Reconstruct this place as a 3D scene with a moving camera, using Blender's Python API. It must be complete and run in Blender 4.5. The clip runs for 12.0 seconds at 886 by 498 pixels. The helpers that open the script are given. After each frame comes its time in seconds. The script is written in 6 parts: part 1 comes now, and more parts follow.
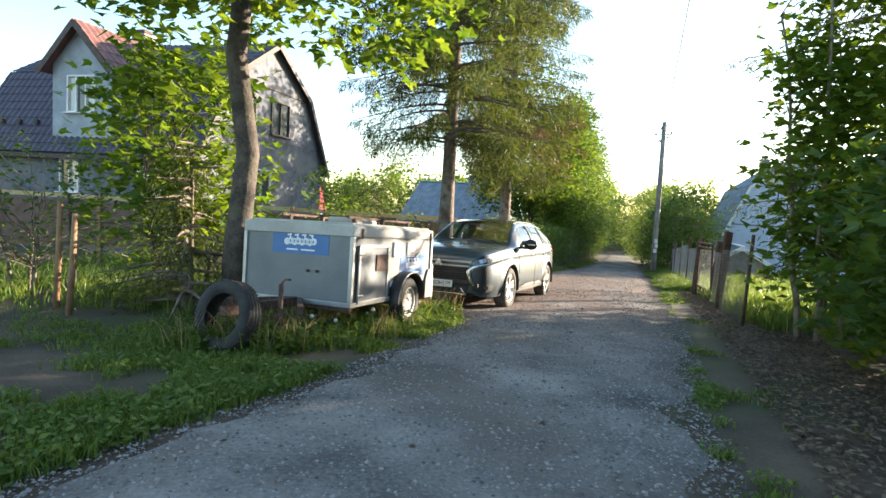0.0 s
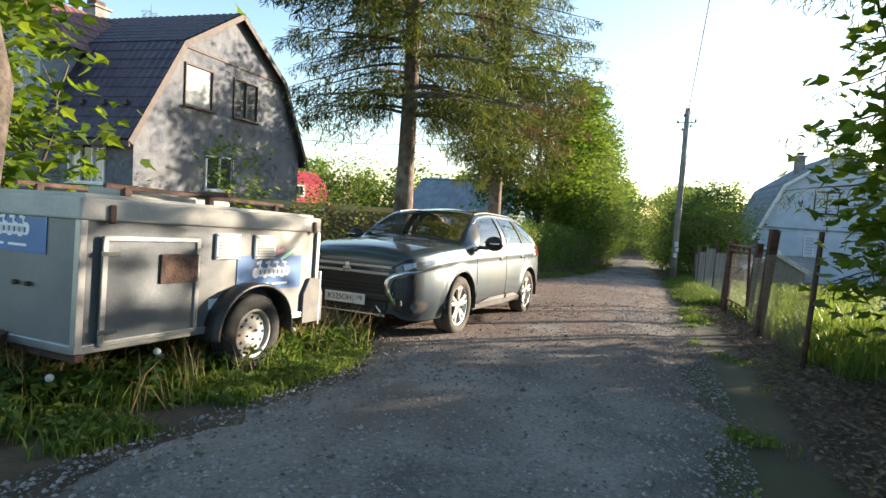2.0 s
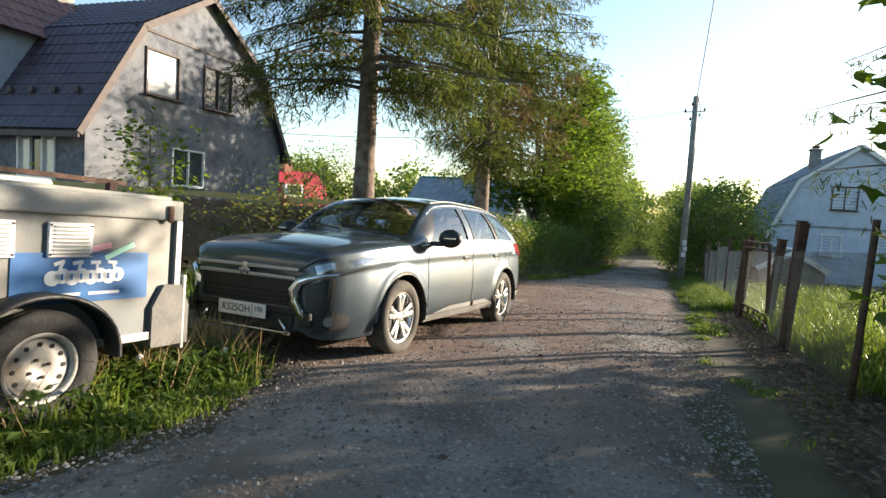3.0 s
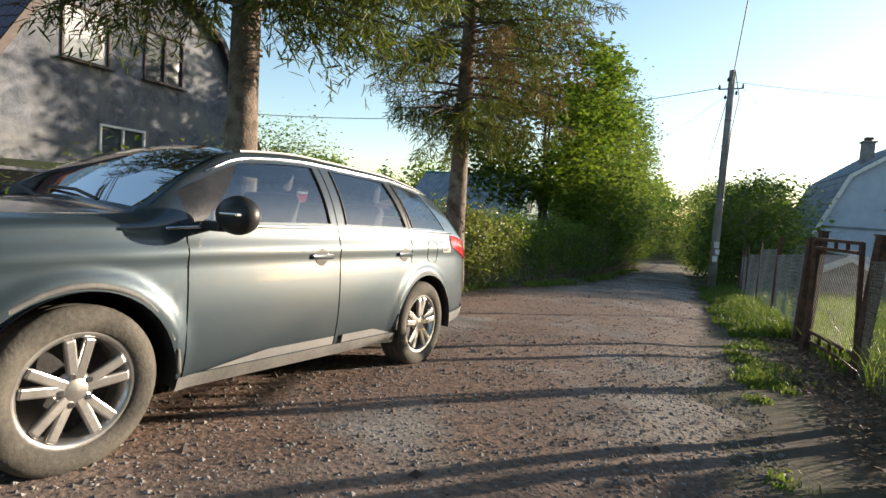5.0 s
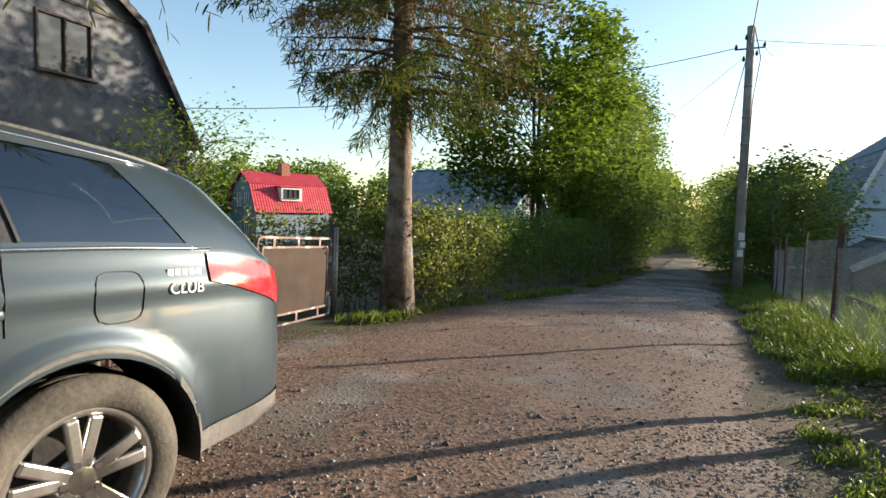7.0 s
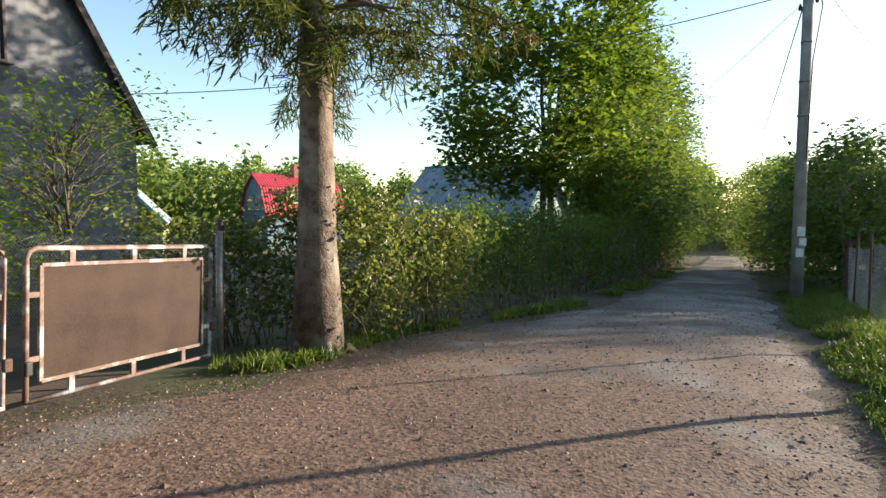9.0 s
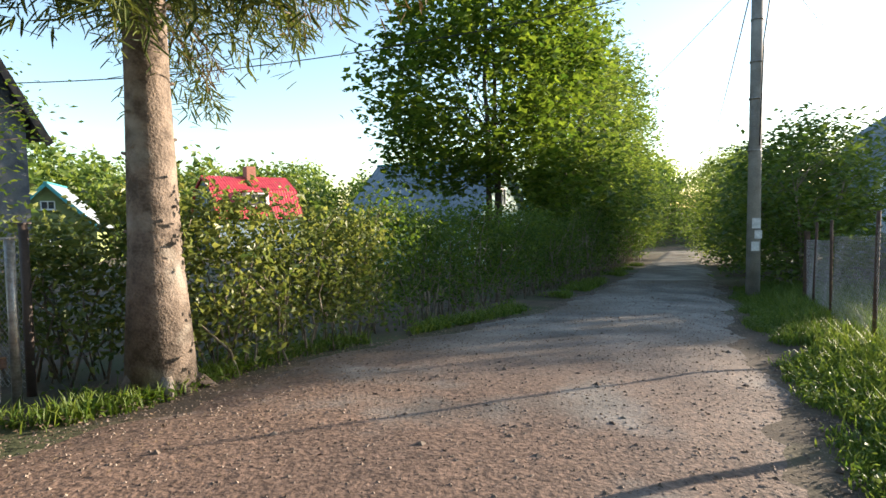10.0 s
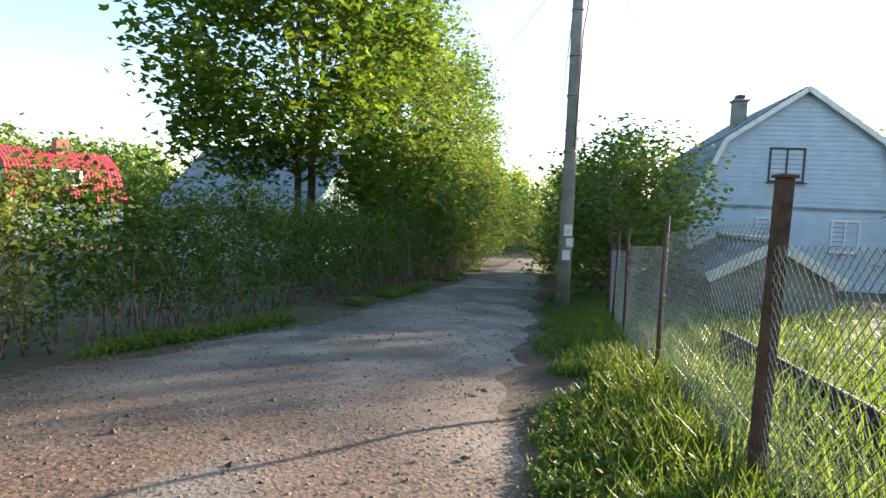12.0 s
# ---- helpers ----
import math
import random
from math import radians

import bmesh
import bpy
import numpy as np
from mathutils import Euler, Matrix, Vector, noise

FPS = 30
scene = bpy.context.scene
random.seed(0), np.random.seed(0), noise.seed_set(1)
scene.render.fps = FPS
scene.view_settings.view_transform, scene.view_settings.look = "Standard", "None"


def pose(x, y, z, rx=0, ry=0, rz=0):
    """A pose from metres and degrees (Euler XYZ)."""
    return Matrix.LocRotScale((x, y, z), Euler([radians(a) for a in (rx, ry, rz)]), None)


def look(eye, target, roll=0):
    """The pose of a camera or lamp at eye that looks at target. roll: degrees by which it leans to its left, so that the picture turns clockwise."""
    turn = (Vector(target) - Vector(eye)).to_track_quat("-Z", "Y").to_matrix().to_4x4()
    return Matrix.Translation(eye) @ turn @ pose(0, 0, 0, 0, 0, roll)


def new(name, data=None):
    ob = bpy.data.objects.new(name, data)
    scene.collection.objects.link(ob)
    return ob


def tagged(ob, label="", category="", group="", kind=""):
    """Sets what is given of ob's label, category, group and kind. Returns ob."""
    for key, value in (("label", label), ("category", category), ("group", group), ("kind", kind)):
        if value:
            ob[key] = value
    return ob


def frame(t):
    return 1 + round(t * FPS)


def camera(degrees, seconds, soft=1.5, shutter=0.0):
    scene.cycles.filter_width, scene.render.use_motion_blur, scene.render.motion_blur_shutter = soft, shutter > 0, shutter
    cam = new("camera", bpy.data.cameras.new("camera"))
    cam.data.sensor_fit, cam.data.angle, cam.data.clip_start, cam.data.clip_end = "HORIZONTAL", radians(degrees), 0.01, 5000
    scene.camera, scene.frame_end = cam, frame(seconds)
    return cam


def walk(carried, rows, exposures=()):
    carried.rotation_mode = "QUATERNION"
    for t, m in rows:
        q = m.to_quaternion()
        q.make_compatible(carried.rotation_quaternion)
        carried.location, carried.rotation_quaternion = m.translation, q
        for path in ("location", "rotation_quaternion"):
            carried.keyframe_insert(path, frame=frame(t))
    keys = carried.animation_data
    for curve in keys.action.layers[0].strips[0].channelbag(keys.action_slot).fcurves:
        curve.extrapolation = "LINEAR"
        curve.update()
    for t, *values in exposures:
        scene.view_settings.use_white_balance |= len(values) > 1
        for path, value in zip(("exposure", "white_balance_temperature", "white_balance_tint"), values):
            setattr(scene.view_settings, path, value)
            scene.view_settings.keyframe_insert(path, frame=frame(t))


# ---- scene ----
cam = camera(77.2, 12.0)
METRES, EYE, TILT, LEAN, TURN = 17.4, 1.2, 0.0, 0.0, 0.0
ROWS = [
    (0.0, 0.0, 0.0, 0.0, 0.26, -4.48, -3.34),
    (0.5, 0.0168, 0.0384, -0.0008, 0.58, -4.43, -3.3),
    (1.0, 0.0348, 0.0824, -0.004, 0.99, -4.44, -3.26),
    (1.5, 0.0508, 0.1222, -0.0067, 1.2, -4.39, -2.62),
    (2.0, 0.067, 0.1665, -0.0105, 2.25, -4.38, -3.87),
    (2.5, 0.0845, 0.2073, -0.0137, 2.56, -4.32, -3.59),
    (3.0, 0.1017, 0.2516, -0.0171, 3.02, -4.32, -3.57),
    (5.0, 0.1603, 0.4249, -0.0288, 5.44, -4.32, -4.12),
    (5.5, 0.1729, 0.4687, -0.0308, 5.92, -4.23, -4.05),
    (6.0, 0.1848, 0.5124, -0.0315, 6.05, -4.24, -2.0),
    (6.5, 0.1956, 0.5502, -0.0318, 6.23, -4.1, -1.96),
    (7.0, 0.2063, 0.5892, -0.0316, 6.36, -4.11, -1.46),
    (9.0, 0.2453, 0.7451, -0.0368, 9.28, -4.08, -0.24),
    (9.5, 0.26, 0.7804, -0.0386, 8.06, -3.95, 0.58),
    (10.0, 0.2798, 0.8188, -0.0409, 6.01, -4.03, 0.91),
    (10.5, 0.3005, 0.8497, -0.0438, 1.99, -3.93, 0.71),
    (11.0, 0.3233, 0.8806, -0.0467, -2.24, -3.95, 0.38),
    (11.5, 0.3438, 0.9033, -0.0484, -6.06, -3.78, -0.71),
    (12.0, 0.3606, 0.9211, -0.0495, -7.37, -3.72, -2.68),
]
walk(cam, [(t, pose(0, 0, EYE, TILT, LEAN, TURN) @ pose(METRES * x, METRES * y, METRES * z, 90 + pitch, roll, yaw)) for t, x, y, z, yaw, pitch, roll in ROWS],
     [(0.0, 2.3), (1.5, 1.95), (3.0, 1.68), (5.0, 1.3), (7.0, 1.38), (9.0, 1.64), (12.0, 2.22)])

# ---- light: low evening sun from the right, slightly ahead ----
SUN_AZ, SUN_EL = radians(60), radians(10.5)
world = bpy.data.worlds.new("world")
scene.world = world
world.use_nodes = True
sky = world.node_tree.nodes.new("ShaderNodeTexSky")
sky.sky_type, sky.sun_disc = "NISHITA", False
sky.sun_elevation, sky.sun_rotation = SUN_EL, SUN_AZ
sky.air_density, sky.dust_density, sky.ozone_density = 1.0, 0.5, 1.5
back = world.node_tree.nodes["Background"]
back.inputs["Strength"].default_value = 0.12
world.node_tree.links.new(sky.outputs[0], back.inputs["Color"])
sun_data = bpy.data.lights.new("sun", "SUN")
sun_data.energy, sun_data.angle, sun_data.color = 5.0, radians(0.6), (1.0, 0.84, 0.66)
sun = new("sun", sun_data)
to_sun = Vector((math.sin(SUN_AZ) * math.cos(SUN_EL), math.cos(SUN_AZ) * math.cos(SUN_EL), math.sin(SUN_EL)))
sun.matrix_world = look(to_sun * 60, (0, 0, 0))


# ---- materials ----
def surface(name, a, b, scale=6.0, rough=0.8, bump=0.2, metal=0.0, fine=60.0, stain=None, stain_at=0.6, distort=0.0, vary=0.0, coat=0.0):
    """Two colours mixed by noise at two scales, with relief and, if given, stains."""
    m = bpy.data.materials.new(name)
    m.use_nodes = True
    nt = m.node_tree
    p = nt.nodes["Principled BSDF"]
    co = nt.nodes.new("ShaderNodeTexCoord")
    n1, n2 = nt.nodes.new("ShaderNodeTexNoise"), nt.nodes.new("ShaderNodeTexNoise")
    for n, s in ((n1, scale), (n2, fine)):
        n.inputs["Scale"].default_value, n.inputs["Detail"].default_value = s, 6
        n.inputs["Distortion"].default_value = distort
        nt.links.new(co.outputs["Object"], n.inputs["Vector"])
    add = nt.nodes.new("ShaderNodeMath")
    add.operation = "MULTIPLY_ADD"
    nt.links.new(n2.outputs["Fac"], add.inputs[0])
    add.inputs[1].default_value = 0.5
    nt.links.new(n1.outputs["Fac"], add.inputs[2])
    ramp = nt.nodes.new("ShaderNodeValToRGB")
    ramp.color_ramp.elements[0].position, ramp.color_ramp.elements[1].position = 0.58, 0.95
    ramp.color_ramp.elements[0].color, ramp.color_ramp.elements[1].color = (*a, 1), (*b, 1)
    nt.links.new(add.outputs[0], ramp.inputs[0])
    out = ramp.outputs[0]
    if stain:
        n3 = nt.nodes.new("ShaderNodeTexNoise")
        n3.inputs["Scale"].default_value, n3.inputs["Detail"].default_value = scale * 0.35, 8
        nt.links.new(co.outputs["Object"], n3.inputs["Vector"])
        r3 = nt.nodes.new("ShaderNodeValToRGB")
        r3.color_ramp.elements[0].position, r3.color_ramp.elements[1].position = stain_at - 0.08, stain_at + 0.08
        nt.links.new(n3.outputs["Fac"], r3.inputs[0])
        mx = nt.nodes.new("ShaderNodeMix")
        mx.data_type = "RGBA"
        nt.links.new(r3.outputs[0], mx.inputs[0])
        nt.links.new(out, mx.inputs[6])
        mx.inputs[7].default_value = (*stain, 1)
        out = mx.outputs[2]
    if vary:
        info = nt.nodes.new("ShaderNodeObjectInfo")
        mr = nt.nodes.new("ShaderNodeMapRange")
        mr.inputs[3].default_value, mr.inputs[4].default_value = 1 - vary, 1 + vary
        nt.links.new(info.outputs["Random"], mr.inputs[0])
        hs = nt.nodes.new("ShaderNodeHueSaturation")
        nt.links.new(mr.outputs[0], hs.inputs["Value"])
        nt.links.new(out, hs.inputs["Color"])
        out = hs.outputs[0]
    nt.links.new(out, p.inputs["Base Color"])
    p.inputs["Roughness"].default_value, p.inputs["Metallic"].default_value = rough, metal
    p.inputs["Coat Weight"].default_value = coat
    p.inputs["Coat Roughness"].default_value = 0.08
    if bump:
        bp = nt.nodes.new("ShaderNodeBump")
        bp.inputs["Strength"].default_value, bp.inputs["Distance"].default_value = bump, 0.02
        nt.links.new(add.outputs[0], bp.inputs["Height"])
        nt.links.new(bp.outputs[0], p.inputs["Normal"])
    return m


def leafy(name, a, b, through_light=0.45, rough=0.5):
    """Leaves and blades: colour by island, part of the light passes through."""
    m = bpy.data.materials.new(name)
    m.use_nodes = True
    nt = m.node_tree
    p, outn = nt.nodes["Principled BSDF"], nt.nodes["Material Output"]
    geo = nt.nodes.new("ShaderNodeNewGeometry")
    ramp = nt.nodes.new("ShaderNodeValToRGB")
    ramp.color_ramp.elements[0].color, ramp.color_ramp.elements[1].color = (*a, 1), (*b, 1)
    nt.links.new(geo.outputs["Random Per Island"], ramp.inputs[0])
    nt.links.new(ramp.outputs[0], p.inputs["Base Color"])
    p.inputs["Roughness"].default_value = rough
    p.inputs["Specular IOR Level"].default_value = 0.3
    tr = nt.nodes.new("ShaderNodeBsdfTranslucent")
    hs = nt.nodes.new("ShaderNodeHueSaturation")
    hs.inputs["Value"].default_value, hs.inputs["Saturation"].default_value, hs.inputs["Hue"].default_value = 1.9, 1.1, 0.485
    nt.links.new(ramp.outputs[0], hs.inputs["Color"])
    nt.links.new(hs.outputs[0], tr.inputs["Color"])
    mx = nt.nodes.new("ShaderNodeMixShader")
    mx.inputs[0].default_value = through_light
    nt.links.new(p.outputs[0], mx.inputs[1])
    nt.links.new(tr.outputs[0], mx.inputs[2])
    nt.links.new(mx.outputs[0], outn.inputs["Surface"])
    return m


def glass(name, tint=(0.6, 0.7, 0.72), clear=0.0, rough=0.02):
    """A pane: glossy, and see-through by the given share."""
    m = bpy.data.materials.new(name)
    m.use_nodes = True
    p = m.node_tree.nodes["Principled BSDF"]
    p.inputs["Base Color"].default_value = (*tint, 1)
    p.inputs["Roughness"].default_value = rough
    p.inputs["Transmission Weight"].default_value = clear
    p.inputs["IOR"].default_value = 1.5
    return m


GROUND = surface("soil_and_moss", (0.05, 0.036, 0.024), (0.14, 0.10, 0.065), 1.5, 0.95, 0.5, fine=45, stain=(0.06, 0.07, 0.025), stain_at=0.56)
GRAVEL = surface("grey_gravel", (0.095, 0.086, 0.079), (0.32, 0.288, 0.255), 1.2, 0.92, 0.9, fine=38, stain=(0.145, 0.115, 0.09), stain_at=0.55)


def brown_bay(m):
    """Trodden brown earth over the gravel at the parking bay and the gate, with a noisy edge."""
    nt = m.node_tree
    p = nt.nodes["Principled BSDF"]
    src = p.inputs["Base Color"].links[0].from_socket
    co = nt.nodes.new("ShaderNodeTexCoord")
    sep = nt.nodes.new("ShaderNodeSeparateXYZ")
    nt.links.new(co.outputs["Object"], sep.inputs[0])
    nz = nt.nodes.new("ShaderNodeTexNoise")
    nz.inputs["Scale"].default_value, nz.inputs["Detail"].default_value = 0.9, 7
    nt.links.new(co.outputs["Object"], nz.inputs["Vector"])
    # distance right of the bay's axis, which runs with the lane
    a = nt.nodes.new("ShaderNodeMath")
    a.operation = "MULTIPLY_ADD"
    a.inputs[1].default_value = -0.36
    nt.links.new(sep.outputs["Y"], a.inputs[0])
    nt.links.new(sep.outputs["X"], a.inputs[2])
    def ramp(sock, lo, hi, flip=False):
        r = nt.nodes.new("ShaderNodeMapRange")
        r.interpolation_type = "SMOOTHSTEP"
        r.inputs[1].default_value, r.inputs[2].default_value = lo, hi
        r.inputs[3].default_value, r.inputs[4].default_value = (1, 0) if flip else (0, 1)
        nt.links.new(sock, r.inputs[0])
        return r.outputs[0]
    parts = [ramp(a.outputs[0], -1.6, 2.6, True), ramp(sep.outputs["Y"], 7.0, 10.5), ramp(sep.outputs["Y"], 18.0, 22.5, True), ramp(nz.outputs["Fac"], 0.30, 0.50)]
    cur = parts[0]
    for q in parts[1:]:
        mu = nt.nodes.new("ShaderNodeMath")
        mu.operation = "MULTIPLY"
        nt.links.new(cur, mu.inputs[0])
        nt.links.new(q, mu.inputs[1])
        cur = mu.outputs[0]
    n2 = nt.nodes.new("ShaderNodeTexNoise")
    n2.inputs["Scale"].default_value, n2.inputs["Detail"].default_value = 26, 8
    nt.links.new(co.outputs["Object"], n2.inputs["Vector"])
    rc = nt.nodes.new("ShaderNodeValToRGB")
    rc.color_ramp.elements[0].position, rc.color_ramp.elements[1].position = 0.35, 0.68
    rc.color_ramp.elements[0].color, rc.color_ramp.elements[1].color = (0.08, 0.048, 0.034, 1), (0.27, 0.17, 0.12, 1)
    nt.links.new(n2.outputs["Fac"], rc.inputs[0])
    mx = nt.nodes.new("ShaderNodeMix")
    mx.data_type = "RGBA"
    nt.links.new(cur, mx.inputs[0])
    nt.links.new(src, mx.inputs[6])
    nt.links.new(rc.outputs[0], mx.inputs[7])
    nt.links.new(mx.outputs[2], p.inputs["Base Color"])


brown_bay(GRAVEL)
STONE = surface("gravel_stone", (0.13, 0.125, 0.12), (0.34, 0.32, 0.30), 9, 0.9, 0.2, vary=0.3)
DIRT = surface("brown_packed_dirt", (0.085, 0.058, 0.042), (0.24, 0.165, 0.115), 2.0, 0.95, 0.7, fine=40)
GRASS = leafy("grass_blade", (0.055, 0.11, 0.018), (0.16, 0.21, 0.05), 0.38)
DRYGRASS = leafy("dry_grass_blade", (0.22, 0.17, 0.08), (0.36, 0.28, 0.14), 0.3)
MAPLE = leafy("maple_leaf", (0.05, 0.105, 0.015), (0.15, 0.21, 0.032), 0.46)
MIDLEAF = leafy("large_maple_leaf", (0.04, 0.085, 0.015), (0.12, 0.175, 0.03), 0.44)
# Leaf green darkened for shaded growth; the shade is part of the colour.
SHADELEAF = leafy("leaf_darkened_for_shade", (0.035, 0.075, 0.016), (0.10, 0.155, 0.028), 0.45)
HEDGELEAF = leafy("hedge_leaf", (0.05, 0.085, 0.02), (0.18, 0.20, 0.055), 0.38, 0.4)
NEEDLE = leafy("spruce_needle", (0.023, 0.048, 0.013), (0.11, 0.13, 0.028), 0.32)
NEEDLE_DRY = leafy("brown_needle", (0.09, 0.065, 0.03), (0.16, 0.12, 0.05), 0.2)
FARLEAF = leafy("far_leaf", (0.055, 0.105, 0.022), (0.15, 0.20, 0.045), 0.42)
BARK = surface("spruce_bark", (0.075, 0.056, 0.043), (0.22, 0.17, 0.135), 7, 0.95, 1.0, fine=48, stain=(0.30, 0.27, 0.23), stain_at=0.62)
BARK_MAPLE = surface("maple_bark", (0.035, 0.028, 0.024), (0.125, 0.10, 0.082), 5, 0.95, 1.0, fine=32, stain=(0.13, 0.125, 0.075), stain_at=0.62)
TWIG = surface("grey_twig", (0.13, 0.10, 0.075), (0.30, 0.25, 0.19), 8, 0.9, 0.4)
PLASTER = surface("rough_grey_plaster", (0.075, 0.083, 0.10), (0.18, 0.19, 0.215), 2.6, 0.95, 0.9, fine=24, distort=1.2, stain=(0.17, 0.175, 0.18), stain_at=0.55)
PLASTER_B = surface("blue_grey_plaster", (0.26, 0.30, 0.34), (0.38, 0.42, 0.46), 2.2, 0.95, 0.5, fine=22)
ROOF_DARK = surface("dark_plum_roof_tile", (0.035, 0.028, 0.042), (0.075, 0.055, 0.075), 3, 0.45, 0.1)
ROOF_RUST = surface("brown_red_roof_tile", (0.13, 0.06, 0.05), (0.22, 0.10, 0.08), 3, 0.5, 0.1)
TRIM_DARK = surface("dark_brown_trim", (0.05, 0.035, 0.03), (0.09, 0.065, 0.055), 5, 0.7, 0.2)
WHITE = surface("white_frame_paint", (0.62, 0.62, 0.60), (0.80, 0.80, 0.78), 5, 0.5, 0.1)
# Pale pane colour stands for white curtains and, on the gable, reflected sky.
PANE_LIT = glass("pale_curtain_sky_pane", (0.42, 0.43, 0.43), 0.0, 0.03)
PANE = glass("window_pane", (0.05, 0.06, 0.07), 0.0, 0.03)
CURTAIN = surface("white_curtain", (0.55, 0.55, 0.55), (0.75, 0.75, 0.75), 3, 0.9, 0.3)
SIDING = surface("pale_blue_siding", (0.42, 0.50, 0.60), (0.52, 0.60, 0.70), 2, 0.7, 0.1)
SLATE = surface("grey_slate_sheet", (0.16, 0.19, 0.22), (0.28, 0.31, 0.34), 2, 0.8, 0.2)
TEAL = surface("pale_teal_boards", (0.30, 0.45, 0.42), (0.42, 0.56, 0.52), 2, 0.7, 0.2)
TEALTRIM = surface("teal_ridge", (0.03, 0.22, 0.26), (0.05, 0.30, 0.34), 2, 0.6, 0.1)
REDROOF = surface("red_metal_roof", (0.42, 0.035, 0.05), (0.55, 0.06, 0.075), 1.5, 0.45, 0.1)
BLUEBOARD = surface("slate_blue_boards", (0.14, 0.21, 0.27), (0.22, 0.29, 0.35), 2, 0.8, 0.2)
OLIVE = surface("olive_boards", (0.16, 0.20, 0.07), (0.25, 0.28, 0.11), 2, 0.8, 0.2)
BRICK = surface("red_chimney_brick", (0.25, 0.10, 0.07), (0.38, 0.17, 0.12), 12, 0.9, 0.4)
CONCRETE = surface("weathered_concrete", (0.19, 0.175, 0.16), (0.34, 0.32, 0.29), 3, 0.95, 0.5, fine=50)
RUST = surface("rusty_iron", (0.055, 0.035, 0.028), (0.15, 0.085, 0.06), 10, 0.85, 0.5, metal=0.2)
RUST_PINK = surface("rust_worn_gate_tube", (0.12, 0.078, 0.064), (0.21, 0.14, 0.115), 14, 0.7, 0.2, stain=(0.55, 0.53, 0.52), stain_at=0.6)
GATE_BROWN = surface("brown_gate_sheet", (0.034, 0.021, 0.016), (0.056, 0.037, 0.028), 3, 0.7, 0.1)
GATE_BROWN.node_tree.nodes["Principled BSDF"].inputs["Specular IOR Level"].default_value = 0.15
WIRE = surface("galvanised_wire", (0.22, 0.20, 0.19), (0.42, 0.40, 0.38), 20, 0.5, 0.0, metal=0.7)
CABLE = surface("black_cable", (0.012, 0.012, 0.012), (0.03, 0.03, 0.03), 5, 0.6, 0)
WOOD = surface("orange_brown_wood", (0.20, 0.11, 0.055), (0.36, 0.22, 0.12), 4, 0.85, 0.4)
RAIL = surface("yellowed_timber_rail", (0.48, 0.36, 0.16), (0.62, 0.48, 0.24), 4, 0.8, 0.3)
PAPER = surface("weathered_paper", (0.5, 0.5, 0.5), (0.72, 0.72, 0.72), 10, 0.9, 0.0)
RUBBER = surface("black_rubber", (0.012, 0.012, 0.012), (0.045, 0.043, 0.04), 6, 0.8, 0.3)

# ---- building helpers ----


def gz(x, y):
    """Height of the ground: the lane falls steadily away ahead."""
    k = max(-25.0, min(62.0, y))
    return -0.053 * k


def data_mesh(name, verts, faces, material, smooth=False):
    me = bpy.data.meshes.new(name)
    me.from_pydata([tuple(map(float, v)) for v in verts], [], [tuple(map(int, f)) for f in faces])
    me.materials.append(material)
    if smooth:
        me.polygons.foreach_set("use_smooth", [True] * len(me.polygons))
    return me


def hang(ob, parent):
    """Parent ob, whose mesh is given in its thing's own frame."""
    if parent:
        ob.parent = parent
    return ob


def sheet(name, verts, faces, material, parent=None, label="", smooth=False):
    ob = hang(new(name, data_mesh(name, verts, faces, material, smooth)), parent)
    if label:
        ob["label"] = label
    return ob


def part(name, bm, material, parent=None, label="", smooth=False):
    me = bpy.data.meshes.new(name)
    bmesh.ops.recalc_face_normals(bm, faces=bm.faces)
    bm.to_mesh(me)
    bm.free()
    me.materials.append(material)
    if smooth:
        me.polygons.foreach_set("use_smooth", [True] * len(me.polygons))
        me.set_sharp_from_angle(angle=radians(40))
    ob = hang(new(name, me), parent)
    if label:
        ob["label"] = label
    return ob


def thing(name, m, label, category, group="", kind=""):
    ob = new(name)
    ob.empty_display_size = 0.2
    ob.matrix_world = m
    return tagged(ob, label, category, group, kind)


def box(bm, x, y, z, sx, sy, sz, m=Matrix.Identity(4), bevel=0.0):
    """A bevelled box centred at x, y, z."""
    r = bmesh.ops.create_cube(bm, size=1, matrix=m @ Matrix.Translation((x, y, z)) @ Matrix.Diagonal((sx, sy, sz, 1)))
    if bevel:
        es = list({e for v in r["verts"] for e in v.link_edges})
        bmesh.ops.bevel(bm, geom=es, offset=bevel, segments=2, affect="EDGES", profile=0.5)
    return bm


def boxed(x, y, z, sx, sy, sz, bevel=0.0, m=Matrix.Identity(4)):
    return box(bmesh.new(), x, y, z, sx, sy, sz, m, bevel)


def tube(points, radii, sides=8, closed=True):
    """Vertices and faces of a tube along points."""
    pts = [Vector(p) for p in points]
    vs, fs = [], []
    for i, p in enumerate(pts):
        d = (pts[min(i + 1, len(pts) - 1)] - pts[max(i - 1, 0)]).normalized()
        a = d.orthogonal().normalized() if abs(d.z) < 0.95 else d.cross(Vector((0, 1, 0))).normalized()
        b = d.cross(a)
        r = radii[i] if hasattr(radii, "__len__") else radii
        for k in range(sides):
            t = 2 * math.pi * k / sides
            vs.append(p + (a * math.cos(t) + b * math.sin(t)) * r)
    for i in range(len(pts) - 1):
        for k in range(sides):
            k2 = (k + 1) % sides
            fs.append((i * sides + k, i * sides + k2, (i + 1) * sides + k2, (i + 1) * sides + k))
    if closed:
        fs.append(tuple(range(sides))[::-1])
        fs.append(tuple((len(pts) - 1) * sides + k for k in range(sides)))
    return vs, fs


